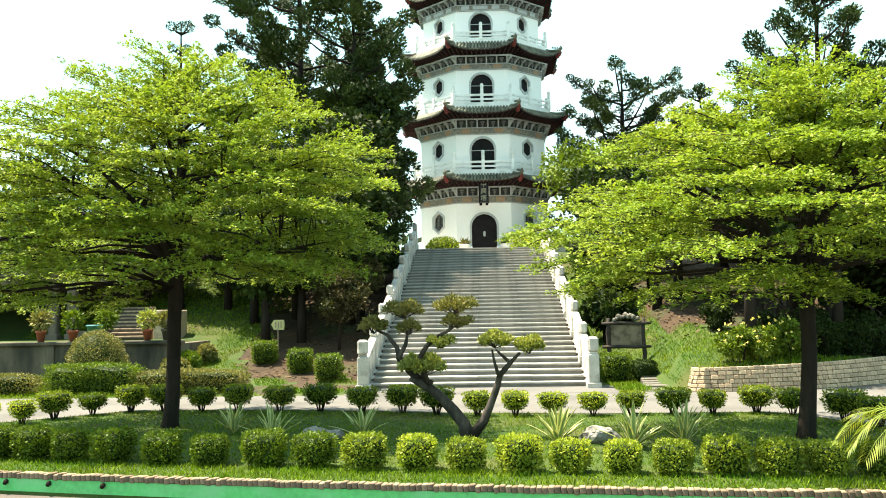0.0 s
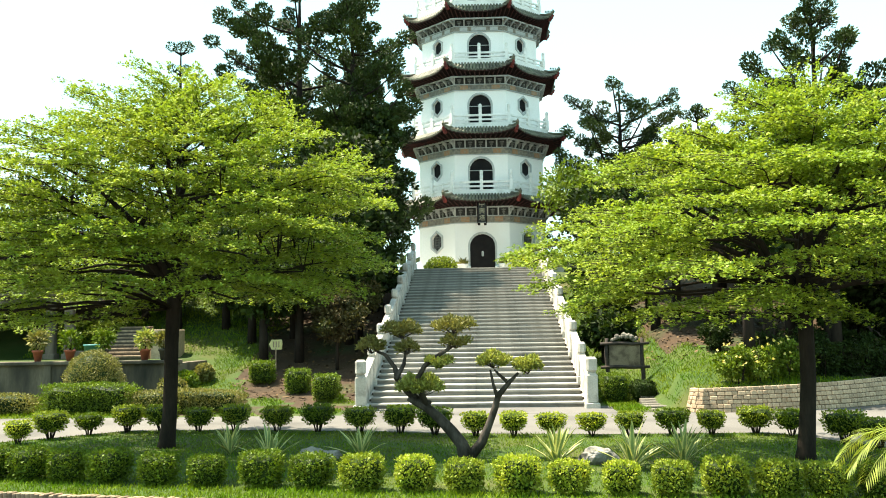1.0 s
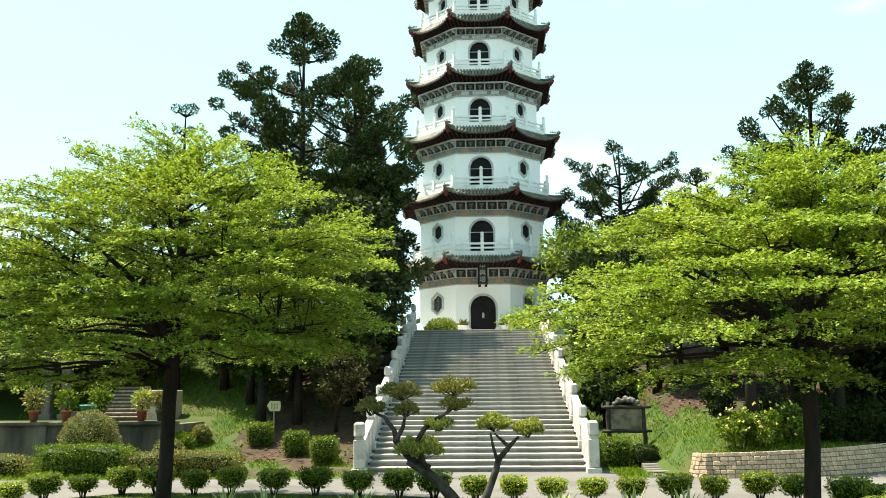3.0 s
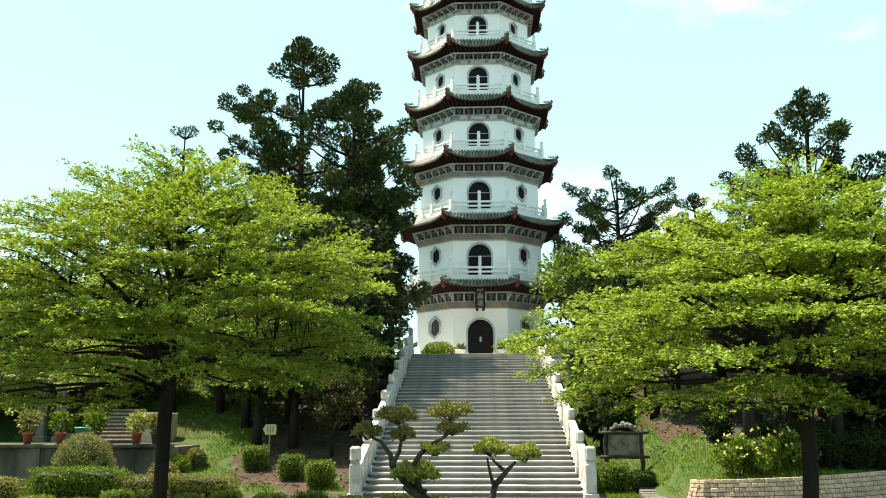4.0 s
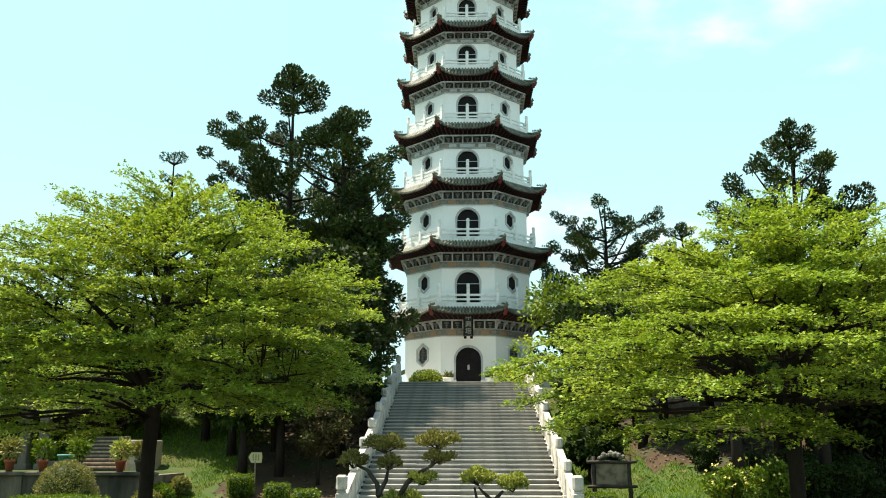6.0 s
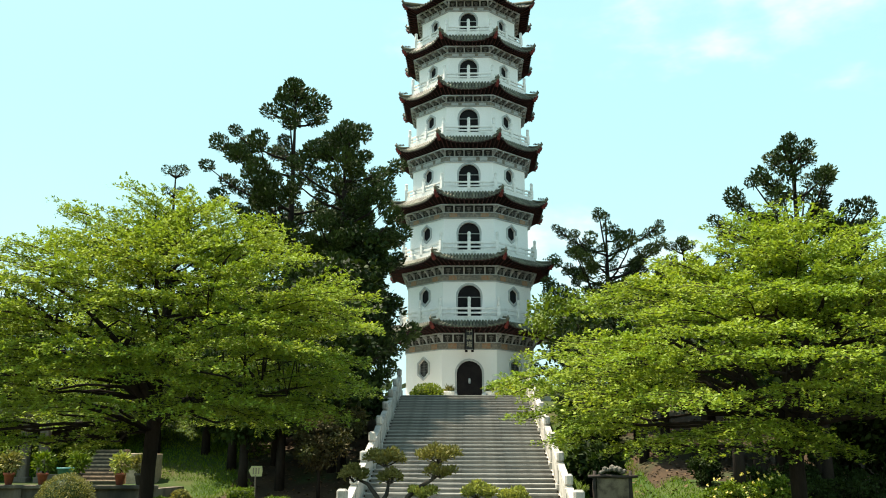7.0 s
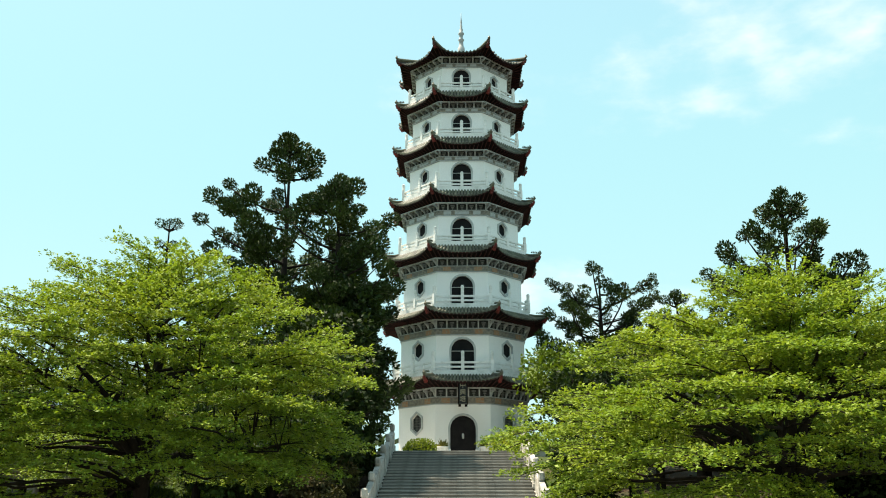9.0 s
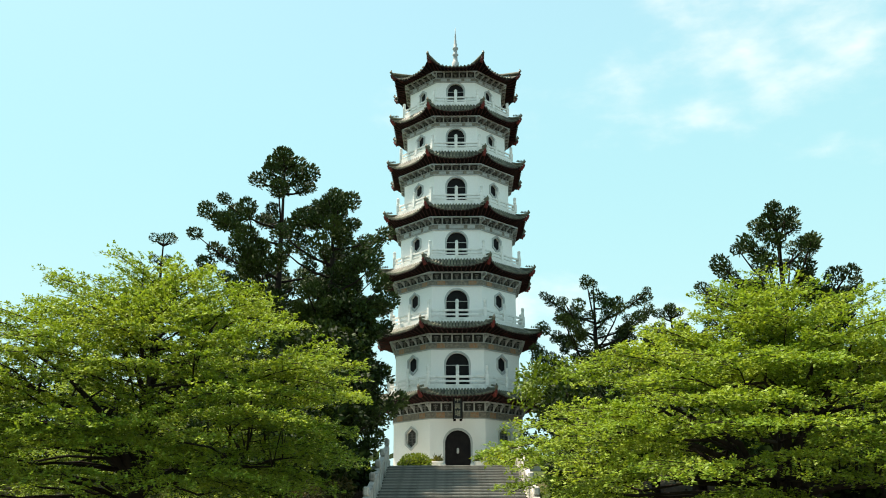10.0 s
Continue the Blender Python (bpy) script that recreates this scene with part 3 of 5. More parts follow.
    for q, (w, d) in enumerate(((0.05, 0.14), (0.10, 0.20), (0.15, 0.27))):
        box(bm, -w, -ap - d, zf1 + hgt * (0.10 + 0.26 * q), w, -ap - 0.04, zf1 + hgt * (0.24 + 0.26 * q), bevel=0.01)
    box(bm, -0.025, -ap - 0.16, zf1, 0.025, -ap - 0.05, zf1 + hgt * 0.85)
    shared["carving"] = mesh_of("carving", bm, "carved")
    pw = half * 0.30
    bm = boxes((-pw, -ap - 0.085, zf0 + 0.07, pw, -ap - 0.06, zf1 - 0.07), bevel=0.01)
    shared["panel_mid"] = mesh_of("frieze_panel", bm, "friezebg" if level < 3 else "bracket")
    bm = boxes((-half * 0.16, -ap - 0.09, zf0 + 0.06, half * 0.16, -ap - 0.06, zf1 - 0.06), bevel=0.02)
    shared["panel_side"] = mesh_of("frieze_ornament", bm, "orange" if level < 3 else "bracket")
    # soffit, its red near black for the shade under the eave, and red fascia
    bm = bmesh.new()
    lo = [bm.verts.new(eave_point(-1 + i / 12, 0, ap_e - 0.03, z_e - 0.08, 1, 1, z_tip - z_e - 0.12, ap_t - ap_e)) for i in range(25)]
    hi = [bm.verts.new(eave_point(-1 + i / 12, 0, ap_e - 0.03, z_e + 0.01, 1, 1, z_tip - z_e - 0.12, ap_t - ap_e)) for i in range(25)]
    for i in range(24):
        bm.faces.new((lo[i], lo[i + 1], hi[i + 1], hi[i]))
    shared["fascia"] = mesh_of("fascia", bm, "eave")
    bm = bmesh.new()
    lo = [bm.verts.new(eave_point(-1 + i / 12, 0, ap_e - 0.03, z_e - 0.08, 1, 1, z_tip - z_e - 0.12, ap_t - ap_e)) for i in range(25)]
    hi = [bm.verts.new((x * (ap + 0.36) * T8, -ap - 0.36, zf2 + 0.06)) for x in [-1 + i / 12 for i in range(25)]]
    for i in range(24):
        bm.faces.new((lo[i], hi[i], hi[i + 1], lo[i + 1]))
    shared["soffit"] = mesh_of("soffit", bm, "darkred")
    rafters = []
    for q in range(13):
        raft = bmesh.new()
        u = -0.92 + q * 1.84 / 12
        p = eave_point(u, 0, ap_e - 0.08, z_e - 0.13, 1, 1, z_tip - z_e - 0.12, ap_t - ap_e)
        c = Vector((u * (ap + 0.36) * T8, -ap - 0.38, zf2 + 0.04))
        tube(raft, [p, c], [0.045, 0.045], 4)
        rafters.append(mesh_of("rafter", raft, "eave"))
    # hip ridge with an upturned tip
    a = eave_point(1, 0, ap_e, z_e, 1, 1, z_tip - z_e - 0.12, ap_t - ap_e)
    b = Vector((0.1, -0.25, 38.1)) if top else Vector((ap_b * T8, -ap_b, z_b - 0.1))
    out = Vector((a.x, a.y, 0)).normalized()
    hip = bmesh.new()
    pts = [b + Vector((0, 0, 0.1)), b.lerp(a, 0.35) + Vector((0, 0, 0.06 - (0.35 if top else 0.0))), b.lerp(a, 0.75) + Vector((0, 0, 0.10 - (0.18 if top else 0.0))), a + Vector((0, 0, 0.13)), a + out * 0.16 + Vector((0, 0, 0.30)), a + out * 0.10 + Vector((0, 0, 0.46))]
    tube(hip, pts, [0.10, 0.11, 0.12, 0.13, 0.10, 0.04], 8)
    for q in range(0 if top else 5):
        c = b.lerp(a, 0.45 + q * 0.13) + Vector((0, 0, 0.26))
        tube(hip, [c, c + out * 0.05 + Vector((0, 0, 0.14))], [0.06, 0.02], 5)
    shared["hip"] = mesh_of("hip_ridge", hip, "tile")
    tip = bmesh.new()
    tube(tip, [a + out * -0.28 + Vector((0, 0, -0.30)), a + out * 0.02 + Vector((0, 0, -0.14)), a + out * 0.14 + Vector((0, 0, 0.06))], [0.13, 0.12, 0.07], 7)
    bmesh.ops.create_icosphere(tip, subdivisions=1, radius=0.09, matrix=Matrix.Translation(a + out * -0.08 + Vector((0, 0, -0.34))))
    shared["tip"] = mesh_of("corner_boss", tip, "red")
    placing = ["frieze", "upper", "moulding", "cornice", "panel_mid", "pan", "rib", "fascia", "soffit", "hip", "tip"]
    for k in range(8):
        turn = Matrix.Rotation(k * math.pi / 4, 4, "Z")

        def put(key, m=None):
            o = new(shared[key].name.split(".")[0], shared[key])
            o.parent = storey
            o.matrix_basis = turn @ (m or Matrix())

        put("arch_wall" if k % 2 == 0 else "hex_wall")
        put("arch_frame" if k % 2 == 0 else "hex_frame")
        for key in placing:
            put(key)
        for me in rafters if k in (0, 1, 2, 6, 7) else ():
            o = new("rafter", me)
            o.parent = storey
            o.matrix_basis = turn
        for sx in (-1, 1):
            put("panel_side", Matrix.Translation((sx * half * 0.62, 0, 0)))
        for j in range(6):
            put("bracket", Matrix.Translation((-half + (j + 0.02) * half * 2 / 5 * 0.996, 0, 0)))
            if j < 5:
                put("carving", Matrix.Translation((-half + (j + 0.5) * half * 2 / 5, 0, 0)))
    # window bars, door leaves
    if level == 0:
        for sx in (-1, 1):
            bm = boxes((min(0.01 * sx, 0.85 * sx), -ap + 0.09, z_floor, max(0.01 * sx, 0.85 * sx), -ap + 0.14, z_arch - 0.3))
            for zz in (0.25, 1.25, 2.25):
                box(bm, min(0.12 * sx, 0.72 * sx), -ap + 0.075, z_floor + zz, max(0.12 * sx, 0.72 * sx), -ap + 0.095, z_floor + zz + 0.85)
            part("door_leaf", bm, "door", storey, "black lacquered door leaf")
        bm = bmesh.new()
        lathe(bm, [(0.05, 0), (0.08, 0.04), (0.08, 0.3), (0.05, 0.36)], 10, Matrix.Translation((0.0, -ap + 0.02, z_floor + 1.95)))
        part("door_ornament", bm, "trim", storey, "small pale ornament on the door")
        for sx in (-1, 1):
            part("door_plinth", boxes((sx * 0.98 - 0.16, -ap - 0.35, z_floor, sx * 0.98 + 0.16, -ap, z_floor + 1.28), bevel=0.04), "rail", storey)
        for sx in (1, -1):
            grid = bmesh.new()
            turn = Matrix.Rotation(sx * math.pi / 4, 4, "Z")
            zc = (z_wall + z_floor) / 2 + 0.95
            for q in range(-3, 4):
                box(grid, q * 0.14 - 0.015, -ap + 0.09, zc - 0.6, q * 0.14 + 0.015, -ap + 0.12, zc + 0.6, m=turn)
                box(grid, -0.5, -ap + 0.09, zc + q * 0.18 - 0.015, 0.5, -ap + 0.12, zc + q * 0.18 + 0.015, m=turn)
            part("lattice", grid, "carved", storey, "grey window lattice")
    else:
        bm = boxes((-arch_w / 2, -ap + 0.09, z_arch - arch_w / 2 - 0.07, arch_w / 2, -ap + 0.13, z_arch - arch_w / 2 - 0.03))
        part("window_bar", bm, "trim", storey, "thin grey window bar")
    if not top:
        # balcony: slab, kerb, posts and two rails a side
        part("balcony_slab", octagon_slab(ap_b, z_b - 0.22, z_b + 0.26), "rail", storey, "white balcony edge")
        hb = (ap_b - 0.08) * T8
        post_h = z_post - z_b
        bm = boxes((-0.11, -0.11, 0.2, 0.11, 0.11, post_h * 0.60), bevel=0.01)
        lathe(bm, [(0.07, post_h * 0.60), (0.12, post_h * 0.65), (0.105, post_h * 0.8), (0.12, post_h * 0.95), (0.06, post_h)], 8)
        post_mesh = mesh_of("balcony_post", bm, "rail")
        rail_mesh = mesh_of("balcony_rail", boxes((-hb, -ap_b + 0.03, z_b + post_h * 0.45, hb, -ap_b + 0.13, z_b + post_h * 0.54), (-hb, -ap_b + 0.04, z_b + post_h * 0.265, hb, -ap_b + 0.12, z_b + post_h * 0.345), bevel=0.012), "rail")
        strut_mesh = mesh_of("rail_strut", boxes((-0.05, -ap_b + 0.045, z_b + 0.2, 0.05, -ap_b + 0.115, z_b + post_h * 0.47)), "rail")
        for k in range(8):
            turn = Matrix.Rotation(k * math.pi / 4, 4, "Z")
            for me, nm, m in ((rail_mesh, "balcony_rail", Matrix()), (post_mesh, "balcony_post", Matrix.Translation((0, -ap_b + 0.08, z_b))), (post_mesh, "balcony_post", Matrix.Translation((hb, -ap_b + 0.08, z_b))), (strut_mesh, "rail_strut", Matrix.Translation((-hb / 2, 0, 0))), (strut_mesh, "rail_strut", Matrix.Translation((hb / 2, 0, 0)))):
                o = new(nm, me)
                o.parent = storey
                o.matrix_basis = turn @ m
    else:
        bm = bmesh.new()
        lathe(bm, [(0.36, 37.9), (0.34, 38.4), (0.3, 38.8), (0.28, 39.1), (0.2, 39.2), (0.16, 39.7), (0.26, 39.8), (0.16, 39.9), (0.14, 40.2), (0.24, 40.35), (0.24, 40.42), (0.12, 40.55), (0.15, 40.8), (0.09, 40.9), (0.11, 41.1), (0.06, 41.25), (0.075, 41.45), (0.035, 41.8), (0.015, 42.35)], 12)
        part("spire", bm, "bracket", storey, "thin ringed stone spire", True)

# the name board over the door
board = part("name_board", boxes((-0.27, -5.62, 9.55, 0.27, -5.54, 11.0), bevel=0.02), "black", pagoda, "black upright name board")
part("board_frame", boxes((-0.33, -5.64, 9.5, -0.26, -5.52, 11.05), (0.26, -5.64, 9.5, 0.33, -5.52, 11.05), (-0.33, -5.64, 11.0, 0.33, -5.52, 11.07), (-0.30, -5.64, 9.36, -0.12, -5.52, 9.52), (0.12, -5.64, 9.36, 0.30, -5.52, 9.52), bevel=0.012), "darkred", board)


def character(text, x, y, z, size, mat, parent):
    cu = bpy.data.curves.new("writing", "FONT")
    cu.body, cu.size, cu.extrude, cu.align_x, cu.align_y = text, size, 0.008, "CENTER", "CENTER"
    ob = new("writing", cu)
    me = bpy.data.meshes.new_from_object(ob.evaluated_get(bpy.context.evaluated_depsgraph_get()))
    bpy.data.objects.remove(ob)
    me.materials.clear()
    o = link_mesh("character", me, mat, parent)
    o.matrix_basis = pose(x, y, z, 90, 0, 0)
    return o


for i, ch in enumerate("\u4e2d\u8208\u5854"):
    character(ch, 0.0, -5.63, 10.76 - i * 0.46, 0.42, "gold", board)

# ---- vegetation builders ----
def disc(n, rng=RNG):
    a, r = rng.uniform(0, math.tau, n), np.sqrt(rng.uniform(0, 1, n))
    return np.stack([r * np.cos(a), r * np.sin(a)], axis=1)


def layered_tree(name, label, x, y, outline, fork, trunk, seed, leaf_size=0.066, pitch=0.54, step=1.38):
    """A vase-shaped tree with feathery fans of twigs in layers. outline: height, reach to one side, reach to the other."""
    rng = np.random.default_rng(seed)
    top = thing(name, label, "tree", pose(x, y, 0))
    zs, lefts, rights = (np.array(c) for c in zip(*outline))
    tz = zs[-1]

    def section(z):
        lo, hi = np.interp(z, zs, lefts), np.interp(z, zs, rights)
        return (lo + hi) / 2, (hi - lo) / 2

    bm = bmesh.new()
    axis = lambda z: Vector((0.05 * min(z, 3.5) + 0.03 * math.sin(z * 1.7), 0.03 * math.sin(z * 2.3 + 1), z))
    hs = [-0.1, 0.12, 0.6, 1.3, fork * 0.75, fork, fork + (tz - fork) * 0.3, fork + (tz - fork) * 0.6, tz * 0.88]
    tube(bm, [axis(z) for z in hs], [trunk * k for k in (1.5, 1.15, 1.0, 0.95, 0.95, 0.95, 0.5, 0.22, 0.04)], 12)
    part("trunk", bm, "bark", top, "dark upright trunk", True)
    # boughs leave the fork steeply and open like a vase
    nodes = [(axis(fork + (tz - fork) * t * 0.85), trunk * (0.55 - 0.45 * t)) for t in [i / 10 for i in range(11)]]
    for k in range(15):
        ang = k * 2.399 + rng.uniform(-0.25, 0.25)
        aim = fork + 0.8 + (tz - fork - 2.1) * ((k * 0.382) % 1.0)
        cx, half = section(aim)
        start = axis(fork + rng.uniform(-0.25, 0.45) + 0.12 * (aim - fork))
        end = Vector((cx + math.cos(ang) * half * 0.66, math.sin(ang) * min(half, 4.2) * 0.6, aim - 0.1))
        rise = Vector((start.x * 0.7 + end.x * 0.3, start.y * 0.7 + end.y * 0.3, start.z + (end.z - start.z) * rng.uniform(0.6, 0.8)))
        pts, radii = [], []
        for j in range(10):
            t = j / 9
            p = start * (1 - t) ** 2 + rise * (2 * t * (1 - t)) + end * t * t
            pts.append(p + Vector((rng.normal(0, 0.05), rng.normal(0, 0.05), rng.normal(0, 0.035))) * (1.0 if j else 0.0))
            radii.append(trunk * (0.56 * (1 - t) ** 0.9 + 0.1))
        lb = bmesh.new()
        tube(lb, pts, radii, 7)
        part("main_limb", lb, "bark", top, "", True)
        nodes += list(zip(pts[2:], radii[2:]))
    base, along, flat = [], [], []
    up = np.array([0.0, 0.0, 1.0])
    z = zs[0] + 0.1
    while z < tz:
        cx, half = section(z)
        depth = min(half, 4.4) * (1.08 - 0.38 * (z - zs[0]) / (tz - zs[0]))
        count = max(2, round(math.tau * math.sqrt((half * half + depth * depth) / 2) / step))
        turn = rng.uniform(0, math.tau)
        high = (z - zs[0]) / (tz - zs[0])
        for k in range(count):
            if rng.uniform() < 0.08:
                continue
            ang = turn + (k + rng.uniform(-0.3, 0.3)) * math.tau / count
            u = rng.choice((0.62, 0.85, 0.95, 1.0)) * rng.uniform(0.94, 1.03)
            end = np.array([cx + math.cos(ang) * half * u, math.sin(ang) * depth * u, z + rng.uniform(-0.13, 0.13)])
            d = np.array([end[0], end[1], 0.0])
            d = d / max(0.3, np.linalg.norm(d))
            if np.linalg.norm(d) < 0.5:
                d = np.array([math.cos(ang), math.sin(ang), 0.0])
            yaw = rng.uniform(-0.3, 0.3)
            d = np.array([d[0] * math.cos(yaw) - d[1] * math.sin(yaw), d[0] * math.sin(yaw) + d[1] * math.cos(yaw), 0.0])
            d /= np.linalg.norm(d)
            side = np.array([-d[1], d[0], 0.0])
            reach = min(rng.uniform(1.3, 2.3), 0.35 + 0.62 * half)
            slope = -0.2 + 0.85 * high ** 1.4 + rng.uniform(-0.10, 0.12)
            sag = rng.uniform(0.06, 0.2) + 0.14 * (1 - high)
            wide = reach * rng.uniform(0.38, 0.52)
            root = end - d * reach - up * slope * reach

            def spine(t):
                t = np.asarray(t, dtype=float).reshape(-1, 1)
                return root + d * (reach * t) + up * (slope * reach * t + sag * reach * (t - t * t) * 1.6)

            first = Vector(spine(0.0)[0])
            a, w = min(nodes, key=lambda n: (n[0] - first).length + 1.6 * max(0.0, n[0].z - first.z + 0.1))
            gap = (first - a).length
            w = min(w * 0.7, 0.013 + 0.0055 * gap)
            mid = a.lerp(first, 0.55) + Vector((rng.normal(0, 0.06), rng.normal(0, 0.06), 0.05 * gap))
            limb = bmesh.new()
            tube(limb, [a, mid, first] + [Vector(q) for q in spine((0.3, 0.6, 0.85, 1.0))], [w * 1.3, w * 1.1, w, w * 0.75, w * 0.5, 0.008, 0.004], 5)
            # twigs to both sides, leaves in whorls along them
            n = int(reach / 0.095)
            for j in range(n):
                t = 0.04 + 0.96 * (j + rng.uniform(0.2, 0.8)) / n
                s = 1 if j % 2 else -1
                o = spine(t)[0]
                open_angle = radians(rng.uniform(32, 66))
                ln = wide * (0.30 + 0.95 * math.sin(math.pi * (0.14 + 0.78 * t)) ** 0.8) * rng.uniform(0.65, 1.15)
                g = d * math.cos(open_angle) + side * (s * math.sin(open_angle)) + up * (slope * 0.6 + rng.uniform(-0.05, 0.22))
                if j % 2 == 0:
                    tube(limb, [Vector(o), Vector(o + g * ln * 0.6), Vector(o + g * ln - up * 0.1 * ln)], [0.007, 0.005, 0.002], 3, False)
                m = max(3, int(ln / 0.047))
                f = (np.arange(m) + rng.uniform(0, 1, m)) / m
                c = o + np.outer(f * ln, g) - np.outer(0.16 * f * f * ln, up)
                c += rng.normal(0, 1, (m, 3)) * np.array([0.05, 0.05, 0.024])
                b = np.repeat(c, 6, axis=0) + rng.normal(0, 0.016, (m * 6, 3))
                v = unit(rng.normal(size=(len(b), 3)) * np.array([1, 1, 0.35]) + g * 0.7 + up * 0.12)
                base.append(b)
                along.append(v * rng.uniform(0.6, 1.2, (len(b), 1)) * leaf_size)
                flat.append(unit(rng.normal(size=(len(b), 3)) * 0.36 + up + np.array([0, -0.22, 0])))
            part("limb", limb, "bark", top, "", True)
        z += pitch * (1.0 - 0.3 * high) * rng.uniform(0.9, 1.1)
    base, along, flat = np.concatenate(base), np.concatenate(along), np.concatenate(flat)
    blades("crown", base, along, np.linalg.norm(along, axis=1) * 0.62, "leaf", top, "bright yellow-green layered leaves", flat, 0.06)
    return top


def puffs(centres, radius, per, length, width, rng, lift=0.35):
    """Needle tufts: blades that stand out of each centre."""
    c = np.repeat(centres, per, axis=0)
    r = np.repeat(np.asarray(radius), per)[:, None]
    d = unit(rng.normal(size=(len(c), 3)) + np.array([0, 0, lift]))
    b = c + d * r * rng.uniform(0.35, 0.95, (len(c), 1)) * np.array([1, 1, 0.7])
    v = unit(d + np.array([0, 0, 0.55]) + rng.normal(size=(len(c), 3)) * 0.25) * length * rng.uniform(0.6, 1.2, (len(c), 1))
    return b, v, np.full(len(b), width)


def brushes(centres, ways, radius, per, rng):
    """Foxtail tufts: needle scales that overlap round a brush, each brush drawn out along its way."""
    c, o = np.repeat(centres, per, axis=0), np.repeat(unit(ways), per, axis=0)
    r = np.repeat(np.asarray(radius), per)[:, None]
    d = unit(rng.normal(size=(len(c), 3)))
    run = (d * o).sum(axis=1, keepdims=True)
    b = c + (d + o * run * 0.18) * r * np.array([1.0, 1.0, 0.82]) * rng.uniform(0.66, 0.95, (len(c), 1)) - o * r * 0.1
    v = unit(o * 0.8 + d * 0.35 + rng.normal(size=(len(c), 3)) * 0.4) * r * rng.uniform(0.24, 0.46, (len(c), 1))
    return b, v, r[:, 0] * 0.19, unit(d + rng.normal(size=(len(c), 3)) * 0.3)


def pine(name, label, x, y, z0, height, spread, seed, bare=0.25, whorls=17, lean=(0, 0), per=330, tuft=0.6, limb_up=0.55, limbs=(4, 6), inner=0.45, taper=0.32, round_top=0.9, skip=0.12):
    """An araucaria-like pine: whorls of rising limbs that carry rounded needle brushes towards their ends."""
    rng = np.random.default_rng(seed)
    top = thing(name, label, "tree", pose(x, y, z0))
    axis = lambda t: Vector((lean[0] * t, lean[1] * t, t * height))
    bm = bmesh.new()
    tube(bm, [axis(t) - Vector((0, 0, 0.3 if t == 0 else 0)) for t in (0, 0.1, 0.3, 0.5, 0.7, 0.9, 1.0)], [0.34, 0.30, 0.25, 0.2, 0.13, 0.06, 0.03], 10)
    part("trunk", bm, "bark", top, "dark straight trunk", True)
    cs, ws, rs = [axis(1.0) + Vector((0, 0, -0.1))], [Vector((0, 0, 1))], [tuft * 0.8]
    for w in range(whorls):
        t = bare + (0.985 - bare) * (w + rng.uniform(0.1, 0.9)) / whorls
        profile = spread * min(1.0, (1.02 - t) / taper) ** round_top * rng.uniform(0.85, 1.1)
        n = int(rng.integers(*limbs))
        ph = rng.uniform(0, math.tau)
        for k in range(n):
            if rng.uniform() < skip:
                continue
            ang = ph + k * math.tau / n + rng.uniform(-0.3, 0.3)
            ln = max(0.5, profile * rng.uniform(0.55, 1.12))
            o = Vector((math.cos(ang), math.sin(ang), 0))
            rise = ln * limb_up * rng.uniform(0.6, 1.3)
            a = axis(max(0.04, t - rise / height))
            p1, p2, p3 = a + o * ln * 0.35 + Vector((0, 0, rise * 0.2)), a + o * ln * 0.7 + Vector((0, 0, rise * 0.55)), a + o * ln + Vector((0, 0, rise))
            limb = bmesh.new()
            tube(limb, [a, p1, p2, p3], [0.085, 0.065, 0.05, 0.025], 5)
            side = Vector((-o.y, o.x, 0))
            m = max(1, round(ln * (1 - inner) / (1.3 * tuft)))
            for j in range(m):
                f = inner + (1 - inner) * (j + rng.uniform(0.3, 1.0)) / m
                p = p1.lerp(p2, (f - 0.35) / 0.35) if f < 0.7 else p2.lerp(p3, (f - 0.7) / 0.3)
                out = side * rng.uniform(-1.0, 1.0) * min(1.3, 0.25 * ln + 0.2) * (1.15 - 0.6 * f) if j < m - 1 else Vector((0, 0, 0))
                q = p + out + o * 0.1 + Vector((0, 0, rng.uniform(0.0, 0.3) + 0.2 * out.length))
                if out.length > 0.35:
                    tube(limb, [p - o * 0.15, p.lerp(q, 0.6) - Vector((0, 0, 0.05)), q], [0.03, 0.024, 0.012], 4, False)
                cs.append(q)
                ws.append(o * 0.6 + out * 0.6 + Vector((0, 0, rng.uniform(0.35, 0.9))))
                rs.append(tuft * rng.uniform(0.7, 1.2))
            part("limb", limb, "bark", top, "", True)
    b, v, w, face = brushes(np.array([tuple(q) for q in cs]), np.array([tuple(q) for q in ws]), rs, per, rng)
    blades("crown", b, v, w, "needle", top, "dense dark green needle tufts", face)
    return top


